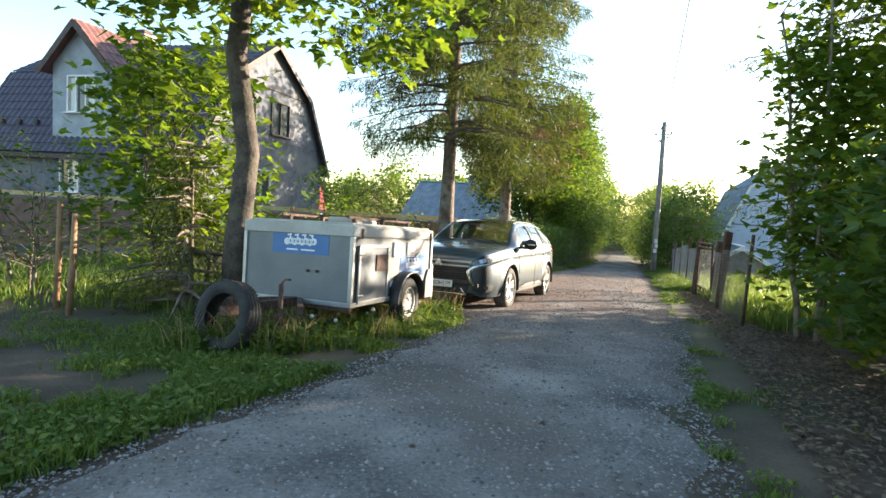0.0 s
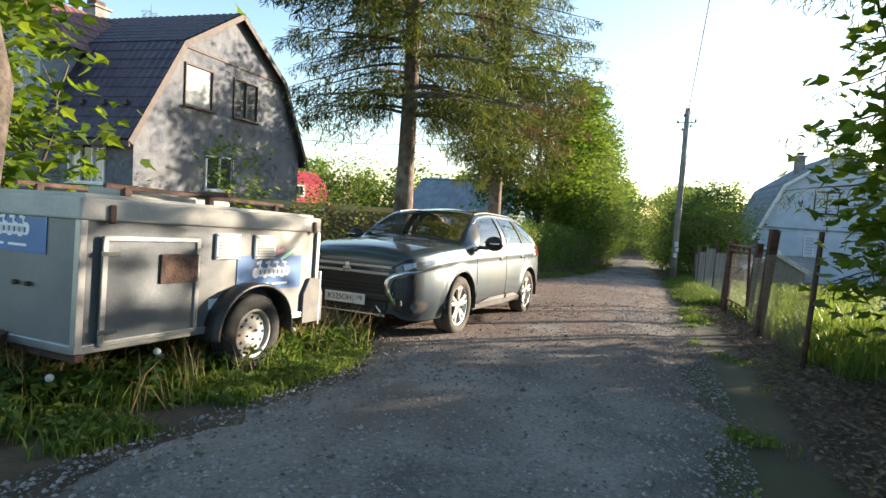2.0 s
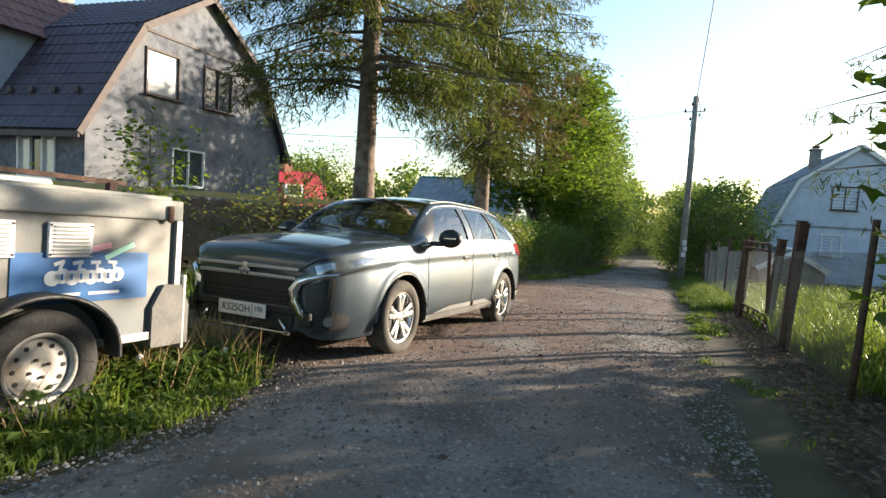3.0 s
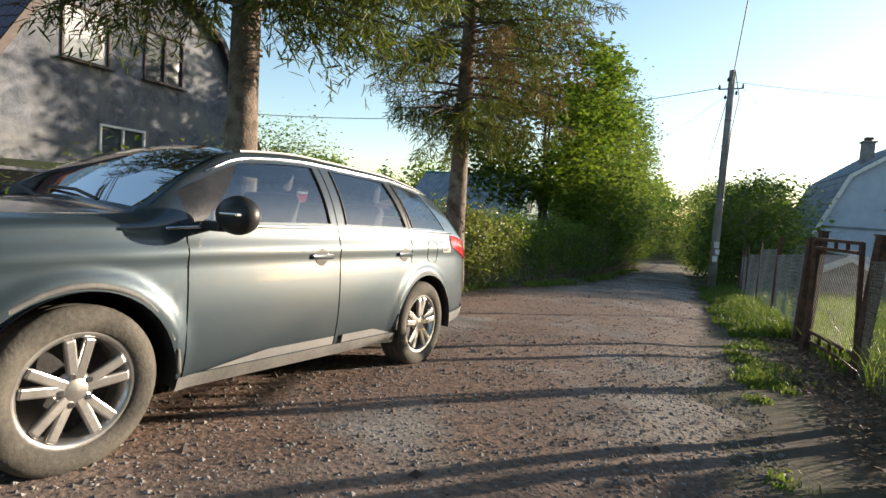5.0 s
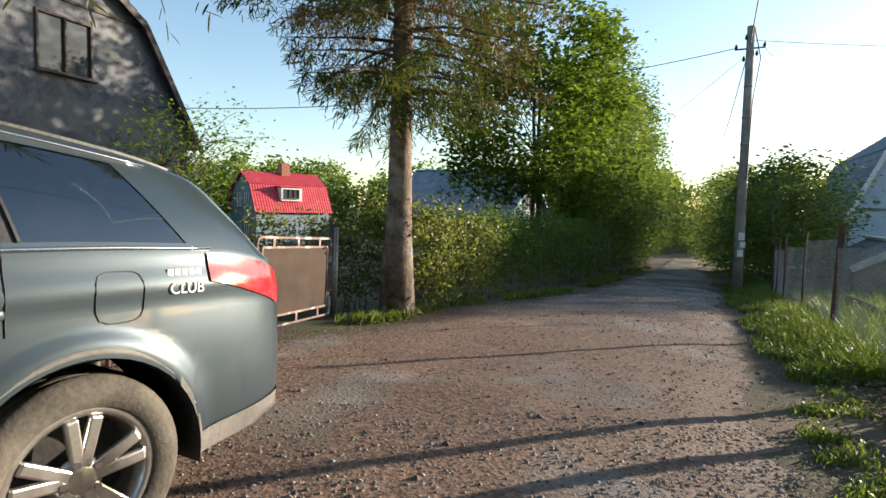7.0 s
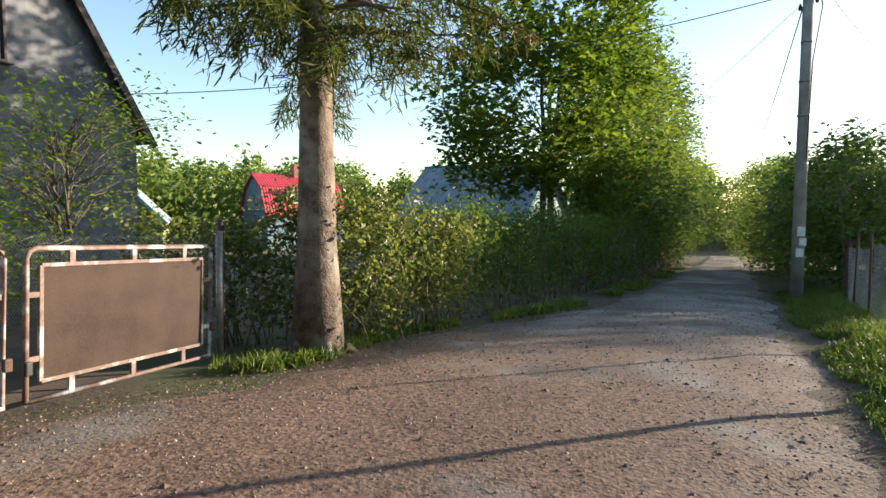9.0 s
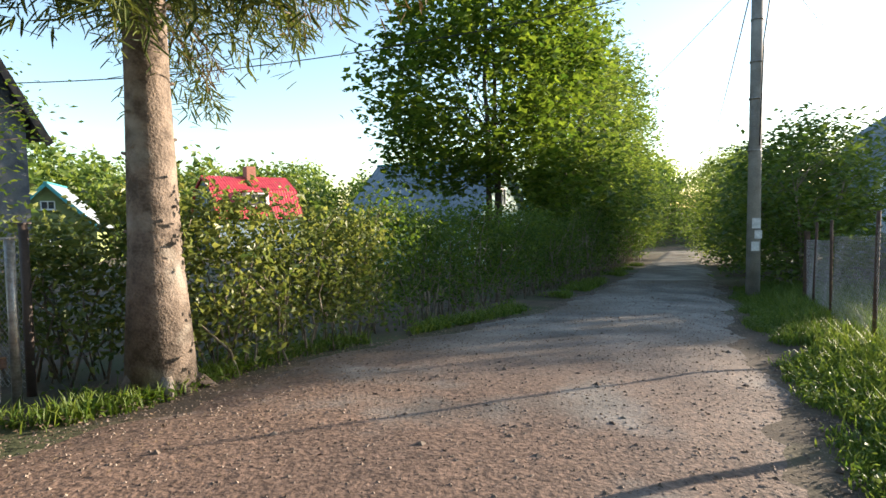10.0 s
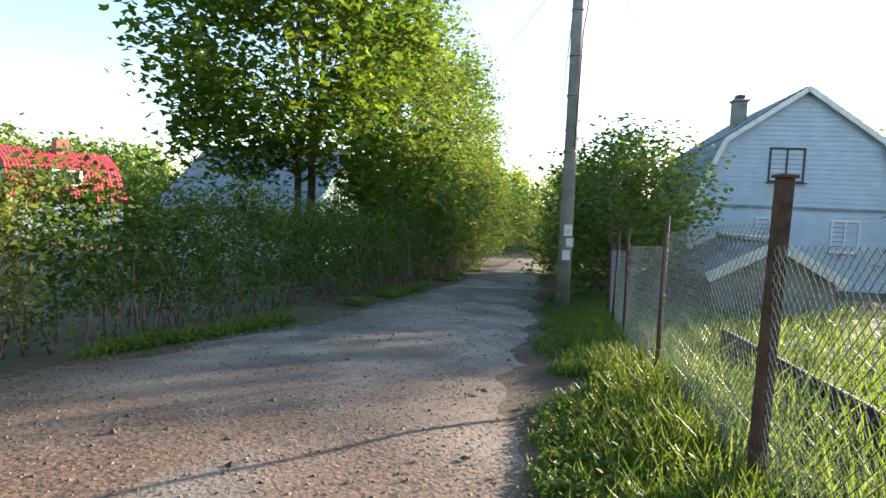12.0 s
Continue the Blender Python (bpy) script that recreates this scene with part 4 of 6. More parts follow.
def lettering(name, text, size, m, material, parent):
    """Raised lettering in the built-in font, as a mesh."""
    cu = bpy.data.curves.new(name, "FONT")
    cu.body, cu.size, cu.extrude, cu.align_x, cu.align_y = text, size, 0.001, "CENTER", "CENTER"
    tmp = bpy.data.objects.new(name, cu)
    scene.collection.objects.link(tmp)
    me = bpy.data.meshes.new_from_object(tmp.evaluated_get(bpy.context.evaluated_depsgraph_get()))
    bpy.data.objects.remove(tmp)
    me.materials.clear()
    me.materials.append(material)
    ob = hang(new(name, me), parent)
    ob.matrix_local = m
    return ob


def suv(m, label, paint, plated=True):
    ob = thing("car", m, label, "car")
    edges = [1.34, 1.5, 1.95, 4.12, 4.30, 4.53]
    ss = sorted(set([round(float(q), 3) for q in np.arange(0, 4.7, 0.03)] + KS + edges + [a + d for a in AXLES for d in (-0.404, -0.398, -0.39, 0.39, 0.398, 0.404)]))
    vv = list(np.linspace(0, 0.7, 9)) + list(np.linspace(0.725, 1, 12)) + [1.05, 1.10] + list(np.linspace(1.2, 1.86, 7)) + [1.93, 2.0, 2.06, 2.18] + list(np.linspace(2.3, 3, 6))
    vs, fs = [], []
    nv = len(vv)
    for s in ss:
        right = [skin(s, v) for v in vv]
        row = right + [Vector((-p.x, p.y, p.z)) for p in right[-2::-1]]
        vs += row
    n = 2 * nv - 1
    both = vv + vv[-2::-1]
    for i in range(len(ss) - 1):
        for j in range(n - 1):
            s_, v_ = (ss[i] + ss[i + 1]) / 2, (both[j] + both[j + 1]) / 2
            if (1.5 < s_ < 4.12 and 1.10 < v_ < 1.86) or (1.34 < s_ < 1.95 and v_ > 2.06) or (4.30 < s_ < 4.53 and v_ > 2.18):
                continue
            fs.append((i * n + j, (i + 1) * n + j, (i + 1) * n + j + 1, i * n + j + 1))
    fs.append(tuple(range(n)))
    fs.append(tuple((len(ss) - 1) * n + j for j in range(n))[::-1])
    sheet("body", vs, fs, paint, ob, smooth=True)
    part("underbody", boxed(0, 2.3, 0.36, 1.3, 4.0, 0.26, 0.05), BLACKPLASTIC, ob)
    for mir in (0, 1):
        sg = -1 if mir else 1
        for a in AXLES:
            wheel(ob, sg * 0.79, a, WHEEL_R, WHEEL_R, 0.232, 0.225, sg, rubber=DUSTY_RUBBER)
            # arch lining and arch lip
            arc = [(0.405, t) for t in np.linspace(-0.15, math.pi + 0.15, 25)]
            vs2 = []
            for r_, t in arc:
                for x_ in (0.55, 0.925):
                    vs2.append((sg * x_, a + r_ * math.cos(t), WHEEL_R + r_ * math.sin(t)))
            sheet("arch_liner", vs2, [(2 * k, 2 * k + 1, 2 * k + 3, 2 * k + 2) for k in range(24)], BLACKPLASTIC, ob)
            lip = []
            for t in np.linspace(0.0, math.pi, 25):
                y_, z_ = a + 0.425 * math.cos(t), WHEEL_R + 0.425 * math.sin(t)
                lip.append((sg * (kk(y_, KW) * 0.985 + 0.022), y_, max(z_, 0.27)))
            sheet("arch_lip", *tube(lip, 0.016, 6), GREYPLASTIC, ob, smooth=True)
        # side glass
        for s0, s1, t0, t1 in ((1.56, 1.90, 2.53, 2.52), (2.69, 2.70, 3.42, 3.34), (3.52, 3.45, 4.10, 3.90)):
            sheet("side_window", *patch(lambda u, t: (s0 + (s1 - s0) * t) * (1 - u) + (t0 + (t1 - t0) * t) * u, lambda u, t: 1.10 + 0.76 * t, 10, 5, -0.004, mir), CARGLASS, ob, smooth=True).visible_shadow = False
        for s0, s1, t0, t1, mt in ((1.5, 1.5, 1.56, 1.90, BLACKPLASTIC), (2.53, 2.52, 2.69, 2.70, paint), (3.42, 3.34, 3.52, 3.45, BLACKPLASTIC), (4.10, 3.90, 4.12, 4.12, paint)):
            sheet("pillar", *patch(lambda u, t: (s0 + (s1 - s0) * t) * (1 - u) + (t0 + (t1 - t0) * t) * u, lambda u, t: 1.10 + 0.76 * t, 4, 6, 0.0, mir), mt, ob, smooth=True)
        # rubber edges of the glass
        for s0, s1 in ((2.53, 2.52), (2.69, 2.70), (3.42, 3.34), (3.52, 3.45)):
            sheet("window_seal", *tube([Vector((sg * skin(s0 + (s1 - s0) * t, 1.1 + 0.76 * t, 0.002).x, s0 + (s1 - s0) * t, skin(s0 + (s1 - s0) * t, 1.1 + 0.76 * t).z)) for t in np.linspace(0, 1, 8)], 0.008, 5), INK, ob)
        sheet("window_surround", *tube([skin(s, 1.045, 0.004) * Vector((1, 1, 1)) if not mir else Vector((-skin(s, 1.045, 0.004).x, s, skin(s, 1.045).z)) for s in np.linspace(1.38, 4.2, 30)], 0.009, 5), CHROME, ob, smooth=True)
        sheet("window_surround", *tube([Vector((sg * skin(s, 1.93, 0.004).x, s, skin(s, 1.93).z)) for s in np.linspace(1.7, 4.05, 30)], 0.007, 5), CHROME, ob, smooth=True)
        for s_, v0, v1 in ((1.49, 0.06, 1.0), (2.60, 0.0, 1.98), (3.47, 0.72, 1.98)):
            sheet("door_seam", *tube([Vector((sg * skin(s_ + (0.05 * max(0, 1 - v) if s_ > 3 else 0), v, 0.0).x, s_, skin(s_, v).z)) for v in np.linspace(v0, v1, 24)], 0.0045, 4), INK, ob)
        for s_ in (2.42, 3.36):
            p = skin(s_, 0.80)
            cup = sheet("handle_cup", *tube([(sg * (p.x - 0.03), s_, p.z), (sg * (p.x + 0.003), s_, p.z)], 0.055, 20), INK, ob)
            bm = boxed(sg * (p.x + 0.03), s_ + 0.005, p.z + 0.004, 0.024, 0.21, 0.032, 0.011)
            for v in bm.verts:
                v.co.x -= sg * 0.03 * ((v.co.y - s_) / 0.105) ** 2
            part("handle", bm, paint, ob, smooth=True)
        # sill, side moulding
        vs2, fs2 = patch(lambda u, t: 1.46 + 1.82 * u, lambda u, t: -0.0 + 0.09 * t, 20, 2, 0.012, mir)
        sheet("sill", vs2, fs2, GREYPLASTIC, ob, smooth=True)
        for a0, a1 in ((1.62, 2.57), (2.66, 3.22)):
            vs2, fs2 = patch(lambda u, t: a0 + (a1 - a0) * u, lambda u, t: 0.10 + (0.065 * (min(1, 2.5 * u) if a0 < 2 else min(1, 2.5 * (1 - u)) + 0.0)) * t, 12, 2, 0.018, mir)
            sheet("door_moulding", vs2, fs2, SILVERTRIM, ob, smooth=True)
        # mirror
        bm = bmesh.new()
        bmesh.ops.create_icosphere(bm, subdivisions=3, radius=1, matrix=Matrix.Translation((sg * 1.05, 1.62, 1.10)) @ Matrix.Diagonal((0.125, 0.085, 0.095, 1)))
        for v in bm.verts:
            if v.co.y > 1.67:
                v.co.y = 1.67
        mr = part("mirror", bm, BLACKPLASTIC, ob, smooth=True)
        part("mirror_stalk", boxed(sg * 0.92, 1.60, 1.04, 0.14, 0.07, 0.05, 0.015), BLACKPLASTIC, mr)
        part("indicator", boxed(sg * 1.08, 1.55, 1.10, 0.12, 0.04, 0.018, 0.006), CHROME, mr)
        # lamps
        sheet("headlight", *patch(lambda u, t: 0.035 + 0.55 * u * (0.75 + 0.25 * t), lambda u, t: 0.83 + 0.05 * u + (0.13 - 0.085 * u) * t, 12, 4, 0.008, mir), LAMPGLASS, ob, "clear wraparound headlight", True)
        sheet("headlight_trim", *patch(lambda u, t: 0.02 + 0.5 * u, lambda u, t: 0.765 + 0.045 * u + 0.03 * t, 12, 1, 0.012, mir), CHROME, ob)
        sheet("bumper_insert", *patch(lambda u, t: 0.002 + 0.16 * u * (0.6 + 0.4 * t), lambda u, t: 0.06 + 0.68 * t, 6, 6, 0.005, mir), BLACKPLASTIC, ob, "black bumper insert")
        sheet("fog_lamp_recess", *patch(lambda u, t: 0.09 + 0.2 * u, lambda u, t: 0.12 + 0.26 * t - 0.1 * u * t, 5, 3, 0.007, mir), INK, ob)
        sheet("fog_lamp", *tube([Vector((sg * (kk(0.14, KW) - 0.03), 0.12, 0.39)), Vector((sg * (kk(0.14, KW) + 0.0), 0.09, 0.39))], 0.04, 12), CHROME, ob)
        sheet("tail_light", *patch(lambda u, t: 4.18 + 0.44 * u, lambda u, t: 0.74 + 0.12 * (1 - u) + (0.23 - 0.09 * (1 - u)) * t, 12, 4, 0.008, mir), REDLAMP, ob, "red tail light", True)
        sheet("bumper_strip", *patch(lambda u, t: 4.02 + 0.66 * u, lambda u, t: 0.0 + 0.12 * t, 12, 2, 0.012, mir), GREYPLASTIC, ob)
        # roof rail line
        sheet("roof_seam", *tube([Vector((sg * skin(s, 2.06).x, s, skin(s, 2.06).z + 0.006)) for s in np.linspace(2.0, 4.2, 20)], 0.008, 4), BLACKPLASTIC, ob)
        if not mir:
            pts = []
            for t in np.linspace(0, 2 * math.pi, 25):
                c, q = math.cos(t), math.sin(t)
                k_ = 0.085 * (abs(c) ** 4 + abs(q) ** 4) ** -0.25
                p = skin(3.81 + k_ * c, 0.82 + k_ * q / 0.8)
                pts.append(Vector((p.x + 0.001, p.y, p.z)))
            sheet("fuel_flap_seam", *tube(pts, 0.003, 4), INK, ob)
            for i_ in range(5):
                p = skin(4.005 + 0.031 * i_, 0.91)
                part("sticker_bar", boxed(p.x + 0.002, p.y, p.z, 0.004, 0.024, 0.026), SIGNWHITE, ob)
            p = skin(4.07, 0.835)
            nrm = skin(4.16, 0.80) - skin(3.98, 0.80)
            lettering("sticker_text", "CLUB", 0.062, pose(p.x + 0.006, p.y, p.z, 90, 0, math.degrees(math.atan2(nrm.y, nrm.x))), SIGNWHITE, ob)
    # screens
    for s0, s1, v0, nm in ((1.32, 1.96, 2.0, "windscreen"), (4.30, 4.53, 2.12, "rear_window")):
        a = patch(lambda u, t: s0 + (s1 - s0) * t, lambda u, t: v0 + 0.06 + (0.94 - (v0 - 2)) * u, 10, 8, 0.008)
        b = patch(lambda u, t: s0 + (s1 - s0) * t, lambda u, t: v0 + 0.06 + (0.94 - (v0 - 2)) * u, 10, 8, 0.008, 1)
        sheet(nm, *join_geo([a, b]), CARGLASS, ob, smooth=True).visible_shadow = False
    for x_ in (-0.35, 0.2):
        sheet("wiper", *tube([(x_ + 0.3, 1.27, 1.125), (x_, 1.33, 1.17), (x_ - 0.3, 1.36, 1.18)], 0.009, 5), INK, ob)
    # nose
    part("grille", boxed(0, 0.0, 0.53, 1.02, 0.04, 0.40, 0.01), INK, ob)
    for z_, w_ in ((0.785, 1.12), (0.715, 1.06)):
        part("grille_bar", boxed(0, -0.03, z_, w_, 0.035, 0.032, 0.008), SILVERTRIM, ob)
    for z_ in (0.53, 0.57, 0.61):
        part("grille_slat", boxed(0, -0.022, z_, 0.9, 0.02, 0.012, 0.003), BLACKPLASTIC, ob)
    for k in range(3):
        part("badge", boxed(0, -0.047, 0.03, 0.045, 0.012, 0.052, 0.004, pose(0, 0, 0.755, 0, 120 * k, 0)), CHROME, ob)
    part("lower_grille", boxed(0, 0.0, 0.36, 0.98, 0.05, 0.13, 0.01), INK, ob)
    part("bumper_beam", boxed(0, -0.012, 0.46, 1.12, 0.06, 0.08, 0.02), BLACKPLASTIC, ob)
    part("chrome_lip", boxed(0, -0.03, 0.275, 0.98, 0.04, 0.028, 0.008), CHROME, ob)
    for sg in (-1, 1):
        # bright blades that curve round the nose from the grille bars to the bumper corners
        line = [Vector((sg * x, y, z)) for x, y, z in ((0.80, 0.18, 0.76), (0.68, 0.03, 0.735), (0.575, -0.035, 0.70), (0.525, -0.05, 0.63), (0.535, -0.05, 0.54), (0.58, -0.03, 0.45), (0.65, 0.02, 0.36))]
        wide = [0.012, 0.022, 0.034, 0.040, 0.038, 0.032, 0.014]
        vs2 = []
        for i, p in enumerate(line):
            d = (line[min(i + 1, 6)] - line[max(i - 1, 0)]).normalized()
            c = d.cross(Vector((sg * 0.3, -1, 0))).normalized() * wide[i]
            o = Vector((sg * 0.008, -0.022, 0))
            vs2 += [p - c, p - c * 0.6 + o, p + c * 0.6 + o, p + c]
        fs2 = [(4 * i + j, 4 * i + j + 1, 4 * i + j + 5, 4 * i + j + 4) for i in range(6) for j in range(3)]
        sheet("nose_blade", vs2, fs2, CHROME, ob, smooth=True)
        sheet("lip_end", *tube([(sg * 0.48, -0.035, 0.275), (sg * 0.40, -0.045, 0.38)], [0.02, 0.012], 6), CHROME, ob, smooth=True)
        part("lower_intake", boxed(sg * 0.63, 0.0, 0.40, 0.10, 0.06, 0.12, 0.02), INK, ob)
    if plated:
        pl = part("number_plate", boxed(0.0, -0.055, 0.425, 0.52, 0.012, 0.112, 0.003), PLATE, ob, "white number plate with black characters")
        for txt, x_, sz in (("K525OH", -0.06, 0.085), ("198", 0.185, 0.062)):
            lettering("plate_text", txt, sz, pose(x_, -0.0625, 0.425 if sz > 0.07 else 0.435, 90, 0, 0), INK, pl)
        part("plate_divider", boxed(0.115, -0.0625, 0.425, 0.004, 0.002, 0.1), INK, pl)
    # cabin
    part("cabin_floor", boxed(0, 2.85, 0.90, 1.56, 2.9, 0.03), BLACKPLASTIC, ob)
    part("dashboard", boxed(0, 1.52, 1.0, 1.44, 0.42, 0.16, 0.05), BLACKPLASTIC, ob)
    ring = [Vector((0.38 + 0.18 * math.cos(t), 1.86 + 0.06 * math.sin(t), 1.03 + 0.17 * math.sin(t))) for t in np.linspace(0, 2 * math.pi, 25)]
    sheet("steering_wheel", *tube(ring, 0.014, 6), INK, ob, smooth=True)
    for y_, xs_ in ((2.42, (-0.38, 0.38)), (3.32, (-0.45, 0.0, 0.45))):
        for x_ in xs_:
            st = part("seat_back", boxed(0, 0, 0, 0.46 if len(xs_) == 2 else 0.40, 0.13, 0.44, 0.05, pose(x_, y_, 1.06, -12, 0, 0)), SEATCLOTH, ob, smooth=True)
            part("headrest", boxed(0, 0, 0, 0.26, 0.10, 0.17, 0.04, pose(x_, y_ + 0.07, 1.37, -8, 0, 0)), SEATCLOTH, st, smooth=True)
    return ob


CU = Vector((0.40, 0.916, 0)).normalized()
CAR_M = pose(-0.04, 8.82, gz(0, 8.82) + 0.015, -2.78, -1.2, -math.degrees(math.atan2(CU.x, CU.y)))
suv(CAR_M, "grey-green metallic estate car parked at the lane side", CARPAINT)
SILVER = surface("silver_car_paint", (0.42, 0.43, 0.44), (0.55, 0.56, 0.57), 1.5, 0.3, 0.02, metal=0.6, coat=0.5)
suv(pose(-2.6, 15.6, gz(-2.6, 15.6), -2.4, 0, 100), "silver car parked behind the brown gate", SILVER, False)

# trailer: x along its width (+x the lane side), y back from the drawbar end
TU = Vector((0.358, 0.934, 0)).normalized()
TL, TW, TZ0, TZ1 = 2.2, 1.40, 0.36, 1.24
tr = thing("trailer", pose(-0.97, 5.87, gz(-0.97, 5.87), -2.8, -1.1, -math.degrees(math.atan2(TU.x, TU.y))), "boxy aluminium dog trailer with blue stickers, parked on grass", "trailer")
part("body", boxed(-TW / 2, TL / 2, (TZ0 + TZ1) / 2 - 0.05, TW, TL, TZ1 - TZ0 - 0.1, 0.008), ALU, tr)
part("lid", boxed(-TW / 2, TL / 2, TZ1 - 0.055, TW + 0.05, TL + 0.05, 0.13, 0.012), CREAM, tr, "dirty cream lid")
part("lid_top", boxed(-TW / 2, TL / 2, TZ1 + 0.02, TW - 0.05, TL - 0.05, 0.03, 0.01), CREAM, tr)
for x_ in (0.004, -TW - 0.004):
    for y_ in (0.0, TL):
        part("corner_angle", boxed(x_, y_, 0.74, 0.045, 0.045, 0.76, 0.004), ALUTRIM, tr)
part("bottom_rail", boxed(0.006, TL / 2, TZ0 + 0.02, 0.03, TL, 0.05, 0.004), ALUTRIM, tr)
part("bottom_rail", boxed(-TW / 2, -0.006, TZ0 + 0.02, TW, 0.03, 0.05, 0.004), ALUTRIM, tr)
# side door
dr = part("door", boxed(0.012, 0.47, 0.71, 0.02, 0.68, 0.60, 0.004), ALU, tr)
for y_, z_, a_, b_ in ((0.13, 0.71, 0.035, 0.62), (0.81, 0.71, 0.035, 0.62), (0.47, 1.02, 0.71, 0.03), (0.47, 0.40, 0.71, 0.03)):
    part("door_frame", boxed(0.026, y_, z_, 0.018, a_, b_, 0.004), ALUTRIM, dr)
part("door_vent", boxed(0.03, 0.66, 0.83, 0.012, 0.30, 0.19, 0.003), RUST, dr, "rusty mesh vent")
for z_ in (0.47, 0.93):
    part("hinge", boxed(0.034, 0.16, z_, 0.016, 0.12, 0.028, 0.003), CHROME, dr)
for y_ in (1.10, 1.50):
    vt = part("vent", boxed(0.012, y_, 0.98, 0.02, 0.24, 0.19, 0.004), SIGNWHITE, tr)
    for k in range(8):
        part("vent_slat", boxed(0.025, y_, 0.905 + 0.021 * k, 0.012, 0.19, 0.006), CREAM, vt)
    for dy in (-0.11, 0.11):
        for dz in (-0.08, 0.08):
            part("vent_screw", boxed(0.024, y_ + dy, 0.98 + dz, 0.006, 0.01, 0.01), RUST, vt)


def sticker(m, w, h, parent):
    """Blue sticker: a white emblem of running shapes over a cloud of round letter shapes, and two bars of small print."""
    st = part("sticker", boxed(0, 0, 0, w, 0.004, h), SIGNBLUE, parent, "blue sticker with a white emblem")
    st.matrix_local = m
    bm = bmesh.new()
    for k in range(8):
        a = (k - 3.5) * w * 0.068
        bmesh.ops.create_cone(bm, cap_ends=True, segments=14, radius1=h * 0.15, radius2=h * 0.15, depth=0.004, matrix=pose(a, -0.003, 0.02 * h + (0.02 * h if k % 2 else -0.02 * h), 90, 0, 0))
    part("emblem", bm, SIGNWHITE, st)
    for k in range(7):
        part("emblem_mark", boxed((k - 3) * w * 0.068 + w * 0.03, -0.0065, 0.02 * h, 0.012, 0.003, h * 0.12), SIGNBLUE, st)
    for k in range(4):
        part("emblem_runner", boxed(0, 0, 0, w * 0.075, 0.004, h * 0.07, 0.0, pose((k - 1.5) * w * 0.13, -0.004, 0.30 * h, 0, -18 + 9 * k, 0)), SIGNWHITE, st)
        part("emblem_leg", boxed(0, 0, 0, w * 0.02, 0.004, h * 0.13, 0.0, pose((k - 1.5) * w * 0.13 + 0.01, -0.004, 0.23 * h, 0, 25 - 14 * k, 0)), SIGNWHITE, st)
    for k, (a, b) in enumerate(((-0.14, 0.2), (0.14, 0.24))):
        part("small_print", boxed(a * w, -0.003, -0.33 * h, b * w, 0.003, h * 0.06), SIGNWHITE, st)


sticker(pose(0.004, 1.60, 0.77, 0, 0, 90), 0.78, 0.28, tr)
sticker(pose(-0.66, -0.004, 1.03, 0, 0, 0), 0.74, 0.26, tr)
part("swoosh", boxed(0, 0, 0, 0.30, 0.003, 0.035, 0, pose(0.004, 1.60, 0.92, 0, -14, 90)), PINK, tr)
part("swoosh", boxed(0, 0, 0, 0.20, 0.003, 0.03, 0, pose(0.005, 1.80, 0.92, 0, -25, 90)), MINT, tr)
part("torn_label", boxed(0.003, 1.03, 0.56, 0.004, 0.16, 0.075), SIGNWHITE, tr)
for y_ in (0.16, 2.12):
    part("lid_clasp", boxed(0.034, y_, 1.16, 0.02, 0.045, 0.11, 0.012), RUST, tr)
for x_ in (-0.42, -0.54):
    part("bolt", boxed(x_, -0.02, 0.72, 0.03, 0.03, 0.03, 0.008), RUST, tr)
# running gear
wheel(tr, 0.03, 1.33, 0.31, 0.305, 0.185, 0.17, 1, "steel")
wheel(tr, -TW - 0.03, 1.33, 0.31, 0.305, 0.185, 0.17, -1, "steel")
tube_part("axle", [(0, 1.33, 0.31), (-TW, 1.33, 0.31)], 0.035, RUST, tr)
for sx in (0, -TW):
    arc = []
    for t in np.linspace(-0.05, math.pi + 0.05, 21):
        for r_, x_ in ((0.345, -0.06), (0.375, -0.055), (0.375, 0.135), (0.355, 0.15), (0.345, 0.13)):
            arc.append((sx + (x_ if sx == 0 else -x_), 1.33 + r_ * math.cos(t) * 1.12, 0.33 + r_ * math.sin(t)))
    sheet("mudguard", arc, [(5 * k + j, 5 * k + (j + 1) % 5, 5 * k + 5 + (j + 1) % 5, 5 * k + 5 + j) for k in range(20) for j in range(5)], BLACKPLASTIC, tr, smooth=True)
# rear flap and drawbar
fl = [(0.03, 2.02, 0.30), (0.03, 2.30, 0.30), (0.03, 2.30, 0.56), (0.03, 2.23, 0.70), (0.03, 2.10, 0.70), (0.03, 2.02, 0.56)]
vs_ = fl + [(x - 0.03, y, z) for x, y, z in fl]
part("rear_board", boxed(-0.18, TL + 0.06, 0.51, 0.42, 0.03, 0.5, 0.008), ALUTRIM, tr)
sheet("rear_flap", vs_, [tuple(range(6)), tuple(range(11, 5, -1))] + [(i, (i + 1) % 6, 6 + (i + 1) % 6, 6 + i) for i in range(6)], GREYPLASTIC, tr)
part("drawbar", boxed(-TW / 2, -0.45, 0.37, 0.09, 1.3, 0.09, 0.006), RUST, tr)
for sg in (-1, 1):
    m = pose(-TW / 2 + sg * 0.27, -0.28, 0.37, 0, 0, sg * 36)
    part("drawbar_brace", boxed(0, 0, 0, 0.06, 0.85, 0.08, 0.006, m), RUST, tr)
part("crossmember", boxed(-TW / 2, 0.03, 0.35, TW, 0.06, 0.09, 0.006), RUST, tr)
tube_part("jockey_post", [(-0.42, -0.62, 0.02), (-0.42, -0.62, 0.62)], 0.024, RUST, tr)
part("jockey_clamp", boxed(-0.42, -0.62, 0.30, 0.08, 0.06, 0.05, 0.008), RUST, tr)
